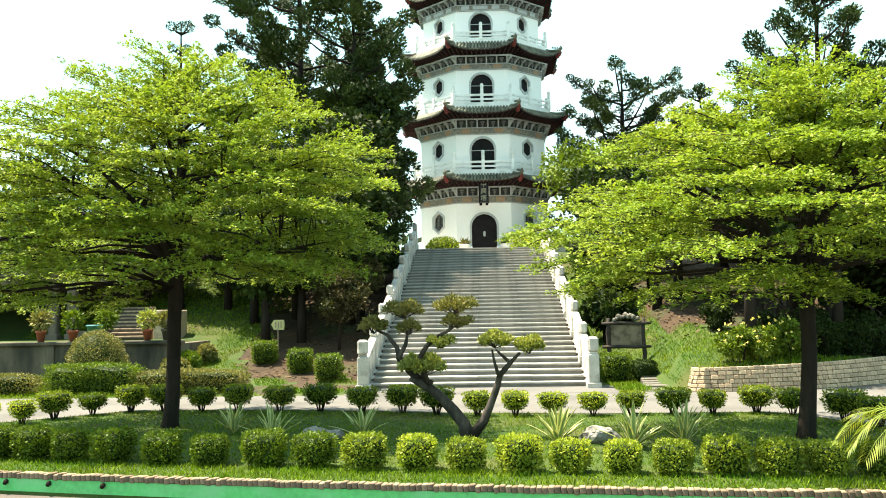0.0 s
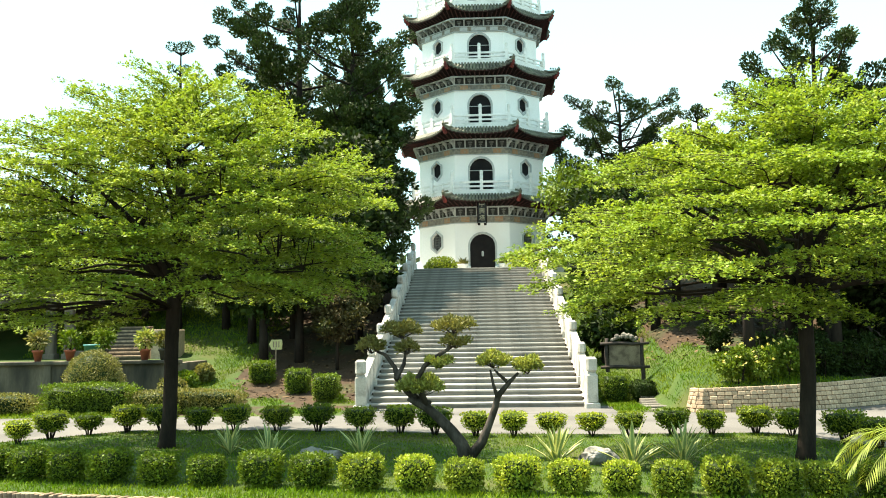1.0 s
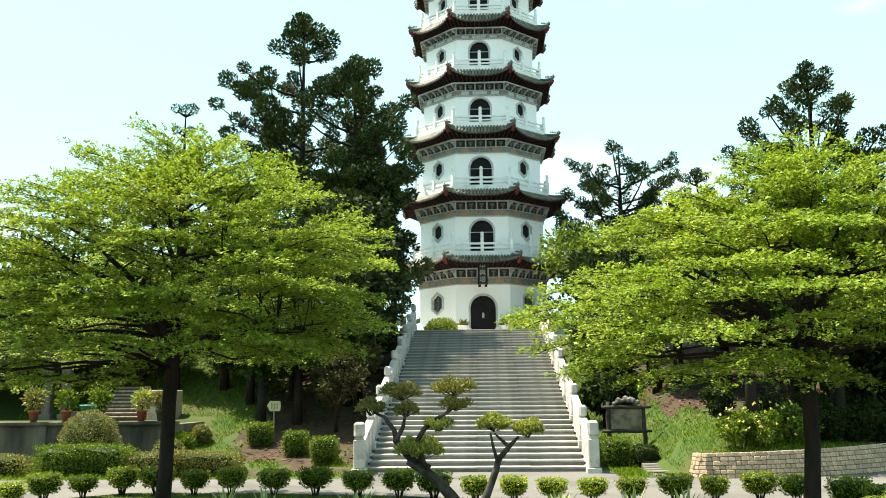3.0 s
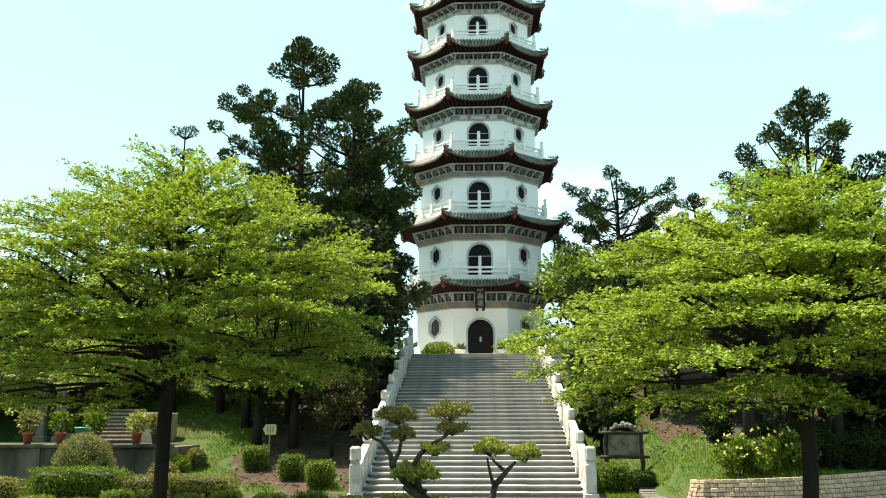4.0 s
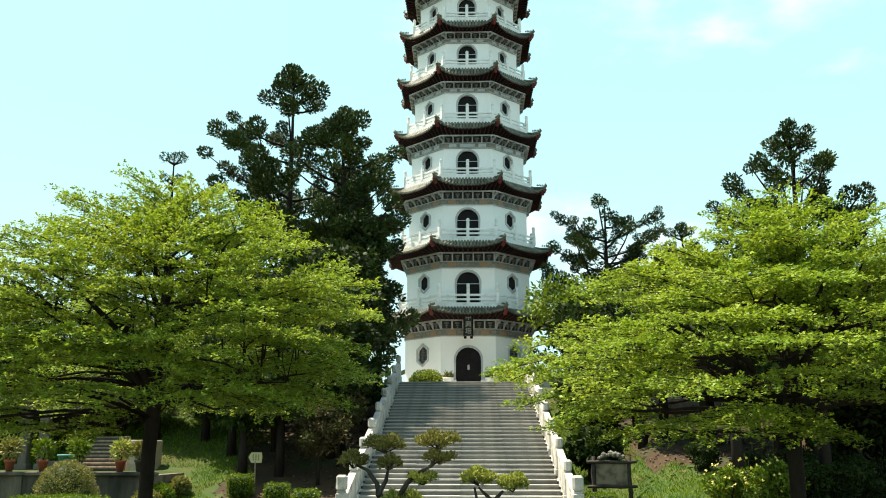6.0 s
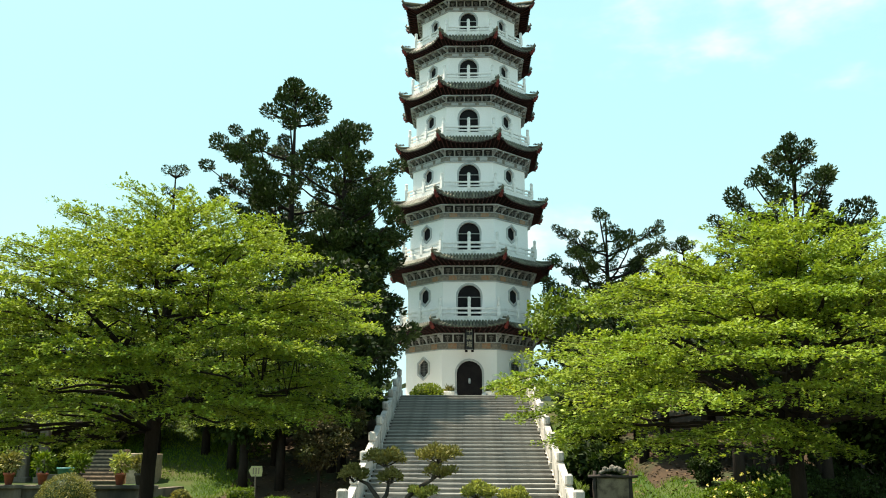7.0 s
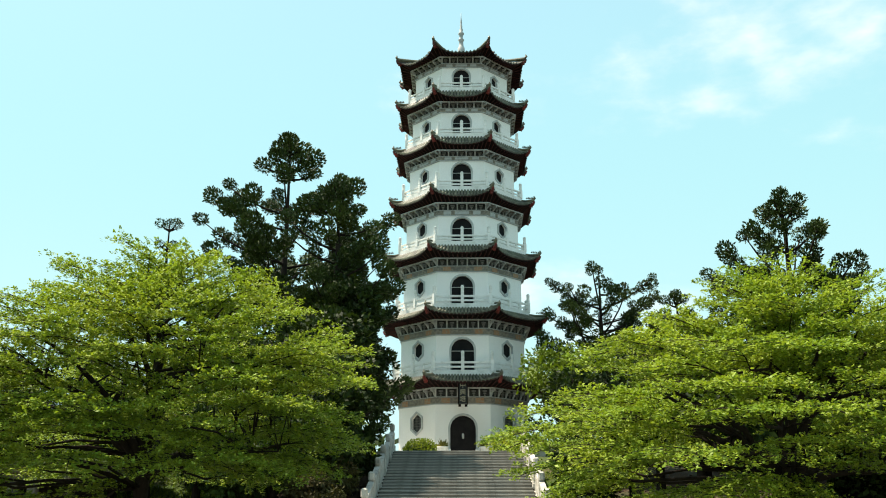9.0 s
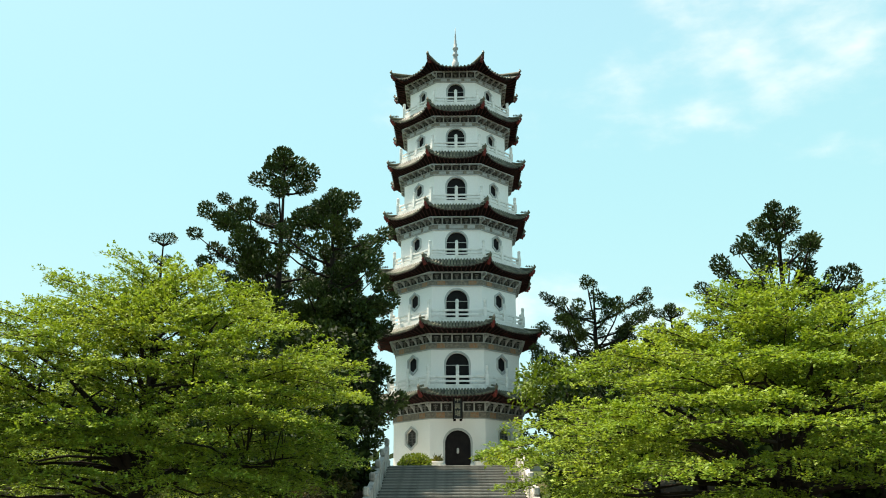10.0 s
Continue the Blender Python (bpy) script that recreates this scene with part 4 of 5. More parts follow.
def broad_tree(name, label, x, y, z0, height, crown_r, crown_z, seed, leaves=16000, mat="darkleaf", size=0.2, trunk=0.16, clumps=34, squash=0.75, category="tree", stems=1):
    """A rounded tree or shrub: leaf clumps scattered in the crown with gaps between them."""
    rng = np.random.default_rng(seed)
    top = thing(name, label, category, pose(x, y, z0))
    bm = bmesh.new()
    cz = crown_z
    for s in range(stems):
        ox, oy = (0, 0) if stems == 1 else (rng.uniform(-0.3, 0.3) * crown_r, rng.uniform(-0.3, 0.3) * crown_r)
        tube(bm, [(ox, oy, -0.3), (ox * 1.05, oy, cz * 0.4), (ox * 1.2 + rng.uniform(-0.1, 0.1), oy, cz), (ox, oy, cz + crown_r * squash * 0.5)], [trunk * 1.25, trunk, trunk * 0.7, trunk * 0.25], 8)
    d = unit(rng.normal(size=(clumps, 3)))
    c = d * (rng.uniform(0.35, 1.0, (clumps, 1)) ** 0.6) * crown_r * 0.82 * np.array([1, 1, squash]) + np.array([0, 0, cz])
    for p in c[: min(clumps, 18)]:
        a = Vector((0, 0, cz * 0.8))
        tube(bm, [a, a.lerp(Vector(p), 0.6) + Vector((0, 0, -0.1 * crown_r)), Vector(p)], [trunk * 0.4, trunk * 0.25, 0.01], 5)
    part("trunk", bm, "bark", top, "dark trunk and limbs", True)
    per = leaves // clumps
    cc = np.repeat(c, per, axis=0)
    dd = unit(rng.normal(size=(len(cc), 3)))
    rr = crown_r * 0.34 * np.repeat(rng.uniform(0.7, 1.25, clumps), per)[:, None]
    b = cc + dd * rr * rng.uniform(0.55, 1.0, (len(cc), 1)) * np.array([1, 1, 0.7])
    v = unit(dd + rng.normal(size=(len(cc), 3)) * 0.6 + np.array([0, 0, -0.1])) * size * rng.uniform(0.6, 1.2, (len(cc), 1))
    blades("crown", b, v, np.linalg.norm(v, axis=1) * 0.55, mat, top, "", unit(dd + rng.normal(size=(len(cc), 3)) * 0.5 + np.array([0, 0, 0.5])), 0.05)
    return top


def clipped(name, label, w, d, h, z0, mat, seed, leaves, size=0.05, power=3.0, stems=0, group="", taper=0.0, dome=False):
    """A clipped bush or hedge: a leafy shell over a solid core, dark for the shade inside; returned at the origin."""
    rng = np.random.default_rng(seed)
    top = thing(name, label, "bush", group=group)
    half = np.array([w / 2, d / 2, h / 2])
    area = rng.normal(size=(leaves, 3)) * np.array([d + h, w + h, (w + d) * 0.8]) ** 0.5
    dd = unit(area)
    k = (np.abs(dd) ** power).sum(axis=1) ** (-1 / power)
    s = dd * k[:, None]
    if dome:
        s[:, 2] = np.abs(s[:, 2]) * 2 - 1
    shrink = 1 - taper * (0.5 - s[:, 2:3] / 2) * np.array([1, 1, 0])
    lump = 1 + 0.05 * np.sin(s[:, 0:1] * 7 + seed) * np.cos(s[:, 1:2] * 6) + 0.04 * np.sin(s[:, 2:3] * 9 + s[:, 0:1] * 5 + seed)
    p = s * half * shrink * lump * rng.uniform(0.84, 1.03, (leaves, 1)) + np.array([0, 0, z0 + h / 2])
    v = unit(dd * 0.7 + rng.normal(size=(leaves, 3)) * 0.7 + np.array([0, 0, 0.35])) * size * rng.uniform(0.6, 1.35, (leaves, 1))
    blades("foliage", p, v, np.linalg.norm(v, axis=1) * 0.6, mat, top, "", unit(dd + rng.normal(size=(leaves, 3)) * 0.5), 0.06)
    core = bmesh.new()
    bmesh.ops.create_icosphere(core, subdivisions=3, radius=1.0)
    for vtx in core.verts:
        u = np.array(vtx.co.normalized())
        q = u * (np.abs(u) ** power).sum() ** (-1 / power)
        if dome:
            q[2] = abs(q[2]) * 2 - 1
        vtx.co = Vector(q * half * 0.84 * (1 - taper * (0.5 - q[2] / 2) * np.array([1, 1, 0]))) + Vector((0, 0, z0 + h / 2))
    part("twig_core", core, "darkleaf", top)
    if stems or z0 > 0:
        for i in range(max(1, stems)):
            st = bmesh.new()
            a = i * math.tau / max(1, stems) + seed
            e = Vector((math.cos(a) * w * 0.28, math.sin(a) * d * 0.28, z0 + h * 0.4))
            tube(st, [(math.cos(a) * 0.03, math.sin(a) * 0.03, -0.05), e * 0.5 + Vector((0, 0, 0.02)), e], [0.016, 0.013, 0.008], 5)
            part("stem", st, "bark", top)
    return top


def settle(ob, x, y, z=None, turn=0.0, s=1.0):
    ob.matrix_world = pose(x, y, ground_z(x, y) if z is None else z, 0, 0, turn) @ Matrix.Scale(s, 4)
    return ob


# ---- the two layered trees on the lawn ----
layered_tree("layered_tree", "broad yellow-green tree with layered branches on the lawn", -6.34, 18.01,
             [(2.3, -4.6, -2.2), (2.6, -4.4, 2.4), (2.8, -4.2, 3.7), (3.2, -4.6, 4.2), (4.0, -4.7, 4.6), (5.0, -4.5, 4.7), (5.5, -4.2, 4.6), (5.9, -3.6, 4.3), (6.2, -2.4, 3.2), (6.8, -2.3, 2.8), (7.3, -2.0, 2.0), (7.8, -0.9, 0.7)], 2.75, 0.145, 11)
layered_tree("layered_tree", "spreading yellow-green tree with drooping layered branches beside the road", 5.36, 15.75,
             [(2.3, -4.0, 0.2), (2.6, -4.8, 2.6), (3.1, -5.0, 3.6), (3.6, -4.9, 3.8), (4.2, -4.0, 3.8), (4.9, -3.1, 3.5), (5.6, -2.2, 2.9), (6.2, -1.4, 2.0), (6.6, -0.8, 1.1), (6.85, -0.3, 0.3)], 2.3, 0.135, 12)

# ---- pines behind ----
pine("pine_tree", "tall dark araucaria pine with tufted limbs on the slope", -10.6, 52.0, 5.0, 19.8, 6.7, 21, bare=0.14, whorls=16, limbs=(4, 7), tuft=0.62, per=320, inner=0.4)
pine("pine_tree", "dark araucaria pine crowding the pagoda steps", -6.4, 44.6, 4.4, 14.9, 3.4, 22, bare=0.06, whorls=15, limbs=(4, 7), tuft=0.54, per=320, limb_up=0.5, inner=0.3, taper=0.24)
pine("pine_tree", "slender pine with its tip above the lawn tree", -18.4, 54.0, 5.0, 15.2, 1.2, 23, bare=0.1, whorls=12, tuft=0.34, per=140, limbs=(3, 5))
pine("pine_tree", "open araucaria pine with bare limbs behind the pagoda", 9.6, 62.0, 5.3, 13.8, 5.2, 24, bare=0.2, whorls=15, limb_up=0.5, tuft=0.44, per=220, limbs=(4, 7), inner=0.45, taper=0.14, round_top=0.6, skip=0.15)
pine("pine_tree", "small dark pine beside the pagoda", 14.9, 62.0, 5.3, 12.0, 2.6, 25, bare=0.1, whorls=11, limb_up=0.6, tuft=0.56, per=240, taper=0.2)
pine("pine_tree", "leaning dark pine above the roadside tree", 17.0, 46.0, 5.0, 14.0, 4.6, 26, bare=0.2, whorls=15, limb_up=0.7, tuft=0.48, per=240, limbs=(4, 7), inner=0.4, taper=0.3)

# ---- dark woods on the slope ----
WOODS = (
    (-6.6, 38, 2.4, 3.4), (-8.6, 41, 2.8, 4.4), (-6.2, 42, 2.2, 5.6), (-12.0, 43, 3.2, 4.2), (-16.5, 41, 3.2, 3.6), (-21, 40, 3.4, 4.0), (-5.3, 35.6, 1.9, 3.3), (-7.6, 36.2, 2.1, 3.4),
    (-5.1, 38.8, 1.5, 5.2), (-5.2, 45.5, 1.9, 4.0), (5.2, 41, 1.9, 3.4), (7.8, 42, 2.6, 4.3), (11.5, 43, 3.0, 4.2), (15.5, 41, 3.2, 4.4), (19.5, 40, 3.4, 4.2), (5.8, 54, 2.6, 5.0), (9.5, 36.5, 2.1, 3.2), (14.0, 36, 2.4, 3.2),
    (6.6, 36.5, 1.6, 2.9), (11.6, 34.2, 2.0, 3.0), (15.8, 33.2, 2.2, 3.0), (-9.8, 47.5, 3.0, 4.0), (-6.2, 47, 2.2, 3.6), (-14.5, 38.5, 2.4, 3.2), (-18.5, 37, 2.6, 3.4), (12.8, 31.6, 1.5, 1.6), (4.9, 37.0, 1.3, 2.0), (-5.0, 42.4, 1.4, 5.4), (-5.0, 36.2, 1.3, 4.2), (-4.7, 39.4, 1.1, 1.6), (10.5, 31.8, 1.9, 3.2), (13.6, 30.6, 2.1, 3.4), (16.8, 30.2, 2.4, 3.4), (8.4, 33.2, 1.7, 3.4), (6.3, 33.8, 1.5, 3.5), (7.4, 35.2, 2.0, 3.8), (11.0, 29.6, 1.5, 2.9), (-12.8, 37.6, 1.8, 2.6), (-11.2, 40.5, 2.0, 3.0), (-5.7, 43.2, 2.0, 7.2), (-5.5, 40.2, 1.7, 6.2), (-6.9, 33.8, 1.6, 3.1), (-9.2, 35.8, 1.7, 2.5), (-10.7, 37.4, 2.0, 2.8), (-8.2, 33.6, 1.2, 2.6), (-6.3, 56.0, 2.0, 3.5), (-6.9, 57.0, 2.2, 6.4), (4.4, 33.4, 0.9, 1.1), (4.8, 36.2, 1.2, 1.8), (4.5, 39.0, 1.0, 1.6), (8.6, 28.0, 2.0, 4.4), (10.6, 28.0, 2.3, 4.7), (13.0, 28.7, 2.4, 4.8), (15.6, 29.5, 2.5, 4.8), (7.6, 26.6, 1.3, 4.3))
for i, (x, y, r, cz) in enumerate(WOODS):
    broad_tree("broadleaf_tree", "dark green broadleaf tree on the shaded slope", x, y, ground_z(x, y), cz * 2, r, cz, 31 + i, leaves=int(1050 * r + 1300), size=0.29, squash=0.9, mat="hedge" if y == 54 else "darkleaf")

for i, (x, y, r, cz) in enumerate(((-5.35, 33.0, 1.15, 2.0), (-4.9, 34.8, 1.0, 2.2))):
    broad_tree("copper_shrub", "copper-brown leafy small tree beside the stairs", x, y, ground_z(x, y), cz * 2, r, cz, 131 + i, leaves=5200, size=0.13, squash=0.95, mat="copperleaf", trunk=0.06)

# far tree line round the hill
far = thing("far_woods", "dark far woods closing the hill", "woods", kind="stuff")
rng = np.random.default_rng(99)
ang = rng.uniform(-2.6, 2.6, 900) * 0.5 + math.pi / 2
rad = rng.uniform(78, 96, 900)
cen = np.stack([np.cos(ang) * rad, np.sin(ang) * rad, 5 + rng.uniform(-1.5, 3.4, 900)], axis=1)
cen = cen[np.abs(cen[:, 0]) > 6]
b, v, w = puffs(cen, np.full(len(cen), 1.9), 36, 1.0, 0.55, rng)
blades("foliage", b, v, w, "darkleaf", far)

# ---- clipped bushes ----
front = [clipped("clipped_bush", "round clipped green bush in the row behind the brick edging", 0.64, 0.6, 0.52, 0.02, "hedge", 50 + i, 2600, 0.047, 5.0, 0, "front bush row", 0.12) for i in range(3)]
golden = [clipped("clipped_bush", "golden-leaved clipped bush in the row behind the brick edging", 0.62, 0.58, 0.50, 0.02, "gold_hedge", 60 + i, 2600, 0.047, 4.2, 0, "front bush row", 0.12) for i in range(2)]
lime = [clipped("clipped_bush", "yellow-green clipped bush in the row behind the brick edging", 0.64, 0.6, 0.51, 0.02, "lime_hedge", 65 + i, 2600, 0.047, 4.6, 0, "front bush row", 0.12) for i in range(2)]
used = set()


def place(proto, x, y, turn, s):
    if proto.name in used:
        o = copy_thing(proto, pose(x, y, 0, 0, 0, turn))
        o.scale = (s, s, s)
        return o
    used.add(proto.name)
    return settle(proto, x, y, 0, turn, s)


FRONT_X = (-9.2, -8.45, -7.74, -7.1, -6.45, -5.72, -4.88, -4.12, -3.27, -2.52, -1.76, -1.0, -0.31, 0.42, 1.12, 1.81, 2.46, 3.15, 3.79, 4.41, 5.1, 5.8)
for i, x in enumerate(FRONT_X):
    gold = x in (-1.0, 0.42, 1.12, 1.81)
    row = golden if gold else lime if x in (-0.31, 2.46, 3.15, 3.79, 4.41, -1.76) else front
    place(row[i % len(row)], x, kerb_y(x) + 1.15 + random.uniform(-0.06, 0.06), random.uniform(0, 360), random.uniform(0.82, 0.95))
back = [clipped("clipped_bush", "small clipped bush on thin stems along the road", 0.74, 0.64, 0.38, 0.17, "hedge" if i == 1 else "lime_hedge", 70 + i, 1250, 0.05, 4.6, 7, "roadside bush row", 0.3) for i in range(3)]
back_gold = clipped("clipped_bush", "yellow-green clipped bush on thin stems along the road", 0.74, 0.64, 0.38, 0.17, "gold_hedge", 75, 1250, 0.05, 4.6, 7, "roadside bush row", 0.3)
for i, (x, y) in enumerate(((-11.1, 17.9), (-10.4, 18.5), (-9.8, 18.9), (-9.5, 19.7), (-8.95, 20.4), (-8.3, 21.0), (-7.5, 21.0), (-6.6, 20.9), (-5.75, 20.9), (-4.75, 20.8), (-3.8, 20.7), (-2.8, 20.4), (-1.88, 20.2), (-1.1, 19.8),
                            (-0.22, 19.5), (0.58, 19.4), (1.37, 19.35), (2.2, 19.3), (3.0, 19.4), (3.87, 19.35), (4.67, 19.3), (5.6, 19.4), (6.2, 19.0), (6.76, 17.7), (7.1, 17.0), (7.7, 15.9))):
    gold = i in (1, 2, 14, 15, 16, 17)
    place(back_gold if gold else back[i % 3], x, y, random.uniform(0, 360), random.uniform(0.85, 1.1))

# hedges on the left beyond the road
for nm, label, w, d, h, x, y, seed, n, mat in (
        ("clipped_hedge", "long block hedge clipped square beside the road", 2.6, 1.1, 0.86, -11.4, 26.0, 80, 7000, "hedge"), ("clipped_hedge", "low olive hedge along the road edge", 3.4, 0.9, 0.66, -8.6, 26.0, 81, 7000, "olive"),
        ("clipped_hedge", "low shaded hedge before the terrace wall", 4.6, 0.9, 0.62, -15.1, 25.9, 82, 8000, "olive"),
        ("cube_bush", "square clipped bush on the dry slope", 0.80, 0.78, 0.74, -7.75, 31.6, 83, 1800, "hedge"), ("cube_bush", "square clipped bush on the dry slope", 0.76, 0.76, 0.76, -6.25, 30.4, 84, 1800, "hedge"),
        ("cube_bush", "square clipped bush near the stairs", 0.80, 0.78, 0.84, -5.05, 29.0, 85, 1900, "hedge"), ("cube_bush", "square clipped bush beside the stone newel", 0.8, 0.8, 0.85, 3.95, 28.2, 86, 1800, "hedge"),
        ("low_bush", "loose dark bush under the notice board", 0.75, 0.7, 0.6, 4.75, 28.0, 87, 1300, "darkleaf")):
    settle(clipped(nm, label, w, d, h, 0.0, mat, seed, int(n * 1.5), 0.058, 9.0 if "block" in label or "cube" in nm else 4.5), x, y)
settle(clipped("dome_bush", "large domed olive-green topiary bush before the terrace wall", 1.85, 1.7, 1.35, 0.45, "olive", 88, 9000, 0.046, 2.2, 3, dome=True), -12.0, 27.6)
settle(clipped("shrub", "loose pale shrub under the terrace", 0.9, 0.8, 0.9, 0.0, "olive", 89, 1500, 0.09, 2.0), -9.9, 28.6)
for i, (x, y, w, h) in enumerate(((-9.95, 30.1, 0.7, 0.8), (-9.9, 31.9, 0.6, 0.6))):
    settle(clipped("shrub", "loose pale shrub beside the end of the terrace wall", w, 1.0, h, 0.0, "olive" if i % 2 else "hedge", 190 + i, 2000, 0.10, 2.0), x, y)
settle(clipped("shrub", "loose green shrub with pale flower stalk", 1.2, 0.9, 1.0, 0.0, "hedge", 90, 1800, 0.09, 2.0), -15.3, 24.6)

# ---- agaves and rocks on the lawn ----
def agave(x, y, count, length, seed):
    rng = random.Random(seed)
    top = thing("agave", "spiky cream-edged variegated agave on the lawn", "agave", pose(x, y, 0), group="lawn agaves")
    for i in range(count):
        a = i * 2.399 + rng.uniform(-0.2, 0.2)
        tilt = radians(6 + 56 * (i / count) + rng.uniform(-8, 8))
        ln = length * rng.uniform(0.75, 1.08)
        bm = bmesh.new()
        rows = []
        for j in range(7):
            t = j / 6
            w = 0.050 * (0.6 + 1.1 * t) * (1 - t ** 1.9) + 0.001
            tl = tilt + t * t * radians(5)
            r, z = math.sin(tl) * ln * t, math.cos(tl) * ln * t
            c = Vector((math.cos(a) * r, math.sin(a) * r, z))
            s = Vector((-math.sin(a), math.cos(a), 0))
            up = Vector((-math.cos(a) * math.cos(tl), -math.sin(a) * math.cos(tl), math.sin(tl)))
            rows.append([bm.verts.new(c + s * w * q + up * (abs(q) * w * 0.45)) for q in (-1, -0.55, 0, 0.55, 1)])
        for p, q in zip(rows, rows[1:]):
            for k in range(4):
                f = bm.faces.new((p[k], p[k + 1], q[k + 1], q[k]))
                f.material_index = 0 if k in (0, 3) else 1
        o = part("leaf", bm, "agave", top)
        o.data.materials.append(M["agave_core"])
    return top


for x, y, n, ln, seed in ((-4.75, 16.9, 17, 0.66, 1), (-3.72, 15.7, 18, 0.74, 2), (-2.2, 16.1, 18, 0.66, 3), (1.15, 15.3, 20, 0.74, 4), (2.3, 14.7, 20, 0.80, 5), (3.2, 15.2, 18, 0.74, 6)):
    agave(x, y, n, ln, seed)


def rock(x, y, r, seed):
    bm = bmesh.new()
    bmesh.ops.create_icosphere(bm, subdivisions=3, radius=r)
    for v in bm.verts:
        n1 = noise.noise(v.co * 2.2 / r * 0.5 + Vector((seed, 0, 0)))
        n2 = noise.cell(v.co * 2.6 / r + Vector((0, seed, 0)))
        v.co = v.co * (1 + 0.35 * n1 + 0.10 * n2)
        v.co.z = v.co.z * 0.75 + r * 0.2
    ob = link("garden_rock", bm, "rock")
    ob.matrix_world = pose(x, y, 0, 0, 0, seed * 40)
    tagged(ob, "rough grey rock among the lawn plants", "rock", group="lawn rocks")


for x, y, r, seed in ((-3.1, 16.2, 0.24, 1), (-2.75, 16.3, 0.17, 2), (1.85, 15.5, 0.30, 3), (2.75, 14.2, 0.16, 4)):
    rock(x, y, r, seed)


# ---- pruned tree in cloud pads ----
def pruned_tree():
    k = 0.003523
    top = thing("pruned_tree", "gnarled leaning tree pruned into flat cloud pads on the lawn", "tree", pose(-0.34, 16.14, 0))
    P = lambda cx, cy, d=0.0: Vector(((cx - 545) * k, d, (690 - cy) * k))
    for pts, radii, depth in (
            (((545, 710), (520, 620), (470, 555), (410, 490), (350, 440), (290, 410), (255, 392)), (0.125, 0.092, 0.085, 0.075, 0.065, 0.05, 0.035), 0.0),
            (((553, 690), (620, 610), (655, 530), (690, 440), (705, 385), (760, 320), (808, 272)), (0.085, 0.07, 0.055, 0.05, 0.046, 0.035, 0.018), 0.05),
            (((700, 390), (680, 320), (668, 255)), (0.03, 0.022, 0.014), 0.05), (((748, 312), (710, 278), (688, 255)), (0.028, 0.02, 0.012), 0.05),
            (((330, 430), (250, 360), (195, 298), (180, 240), (130, 175), (70, 150)), (0.06, 0.055, 0.05, 0.035, 0.028, 0.012), 0.35), (((196, 296), (230, 225), (235, 180), (225, 90)), (0.04, 0.03, 0.02, 0.01), 0.35),
            (((345, 425), (300, 300), (345, 230), (400, 185), (460, 150), (482, 95), (500, 40)), (0.05, 0.042, 0.036, 0.03, 0.026, 0.018, 0.008), -0.25), (((462, 148), (510, 120), (560, 105)), (0.018, 0.012, 0.006), -0.25),
            (((350, 428), (366, 405)), (0.04, 0.03), -0.05)):
        bm = bmesh.new()
        n = len(pts)
        tube(bm, [P(cx, cy, depth * min(1.0, i / 2)) + Vector((0, 0.015 * math.sin(i * 2.1), 0)) for i, (cx, cy) in enumerate(pts)], [1.22 * q for q in radii], 9)
        part("trunk" if radii[0] > 0.1 else "limb", bm, "barkgrey", top, smooth=True)
    rng = np.random.default_rng(5)
    for cx, cy, rx, ry, depth, dense, mat in ((315, 335, 122, 58, 0.05, 2600, "pad"), (685, 210, 85, 42, 0.05, 1500, "pad"), (855, 237, 74, 46, 0.05, 1500, "pad"), (215, 52, 108, 46, 0.4, 1100, "olive"), (60, 130, 76, 42, 0.35, 700, "olive"),
                                             (245, 142, 66, 36, 0.3, 450, "olive"), (415, 215, 74, 30, -0.2, 800, "pad"), (490, 35, 112, 46, -0.25, 900, "olive"), (500, 115, 82, 32, -0.25, 420, "olive")):
        dense = int(dense * 1.7)
        d = unit(rng.normal(size=(dense, 3)))
        half = np.array([rx * k, rx * k * 0.85, ry * k])
        p = d * half * (rng.uniform(0.15, 1.0, (dense, 1)) ** 0.45) + np.array(P(cx, cy, depth))
        p[:, 2] += 0.03 * np.sin(p[:, 0] * 17) + np.where(d[:, 2] < 0, -d[:, 2] * half[2] * 0.5, 0)
        v = unit(d * 0.4 + rng.normal(size=(dense, 3)) * 0.6 + np.array([0, 0, 0.8])) * 0.075 * rng.uniform(0.6, 1.2, (dense, 1))
        blades("leaf_pad", p, v, np.linalg.norm(v, axis=1) * 0.4, mat, top, "sparse olive pad" if mat == "olive" else "flat green pad")
        tw = bmesh.new()
        for q in range(14):
            e = p[rng.integers(0, dense)]
            tube(tw, [P(cx, cy + ry * 0.9, depth), (Vector(e) + P(cx, cy + ry, depth)) / 2, Vector(e)], [0.009, 0.006, 0.003], 4, False)
        part("twig", tw, "barkgrey", top)
    return top


pruned_tree()

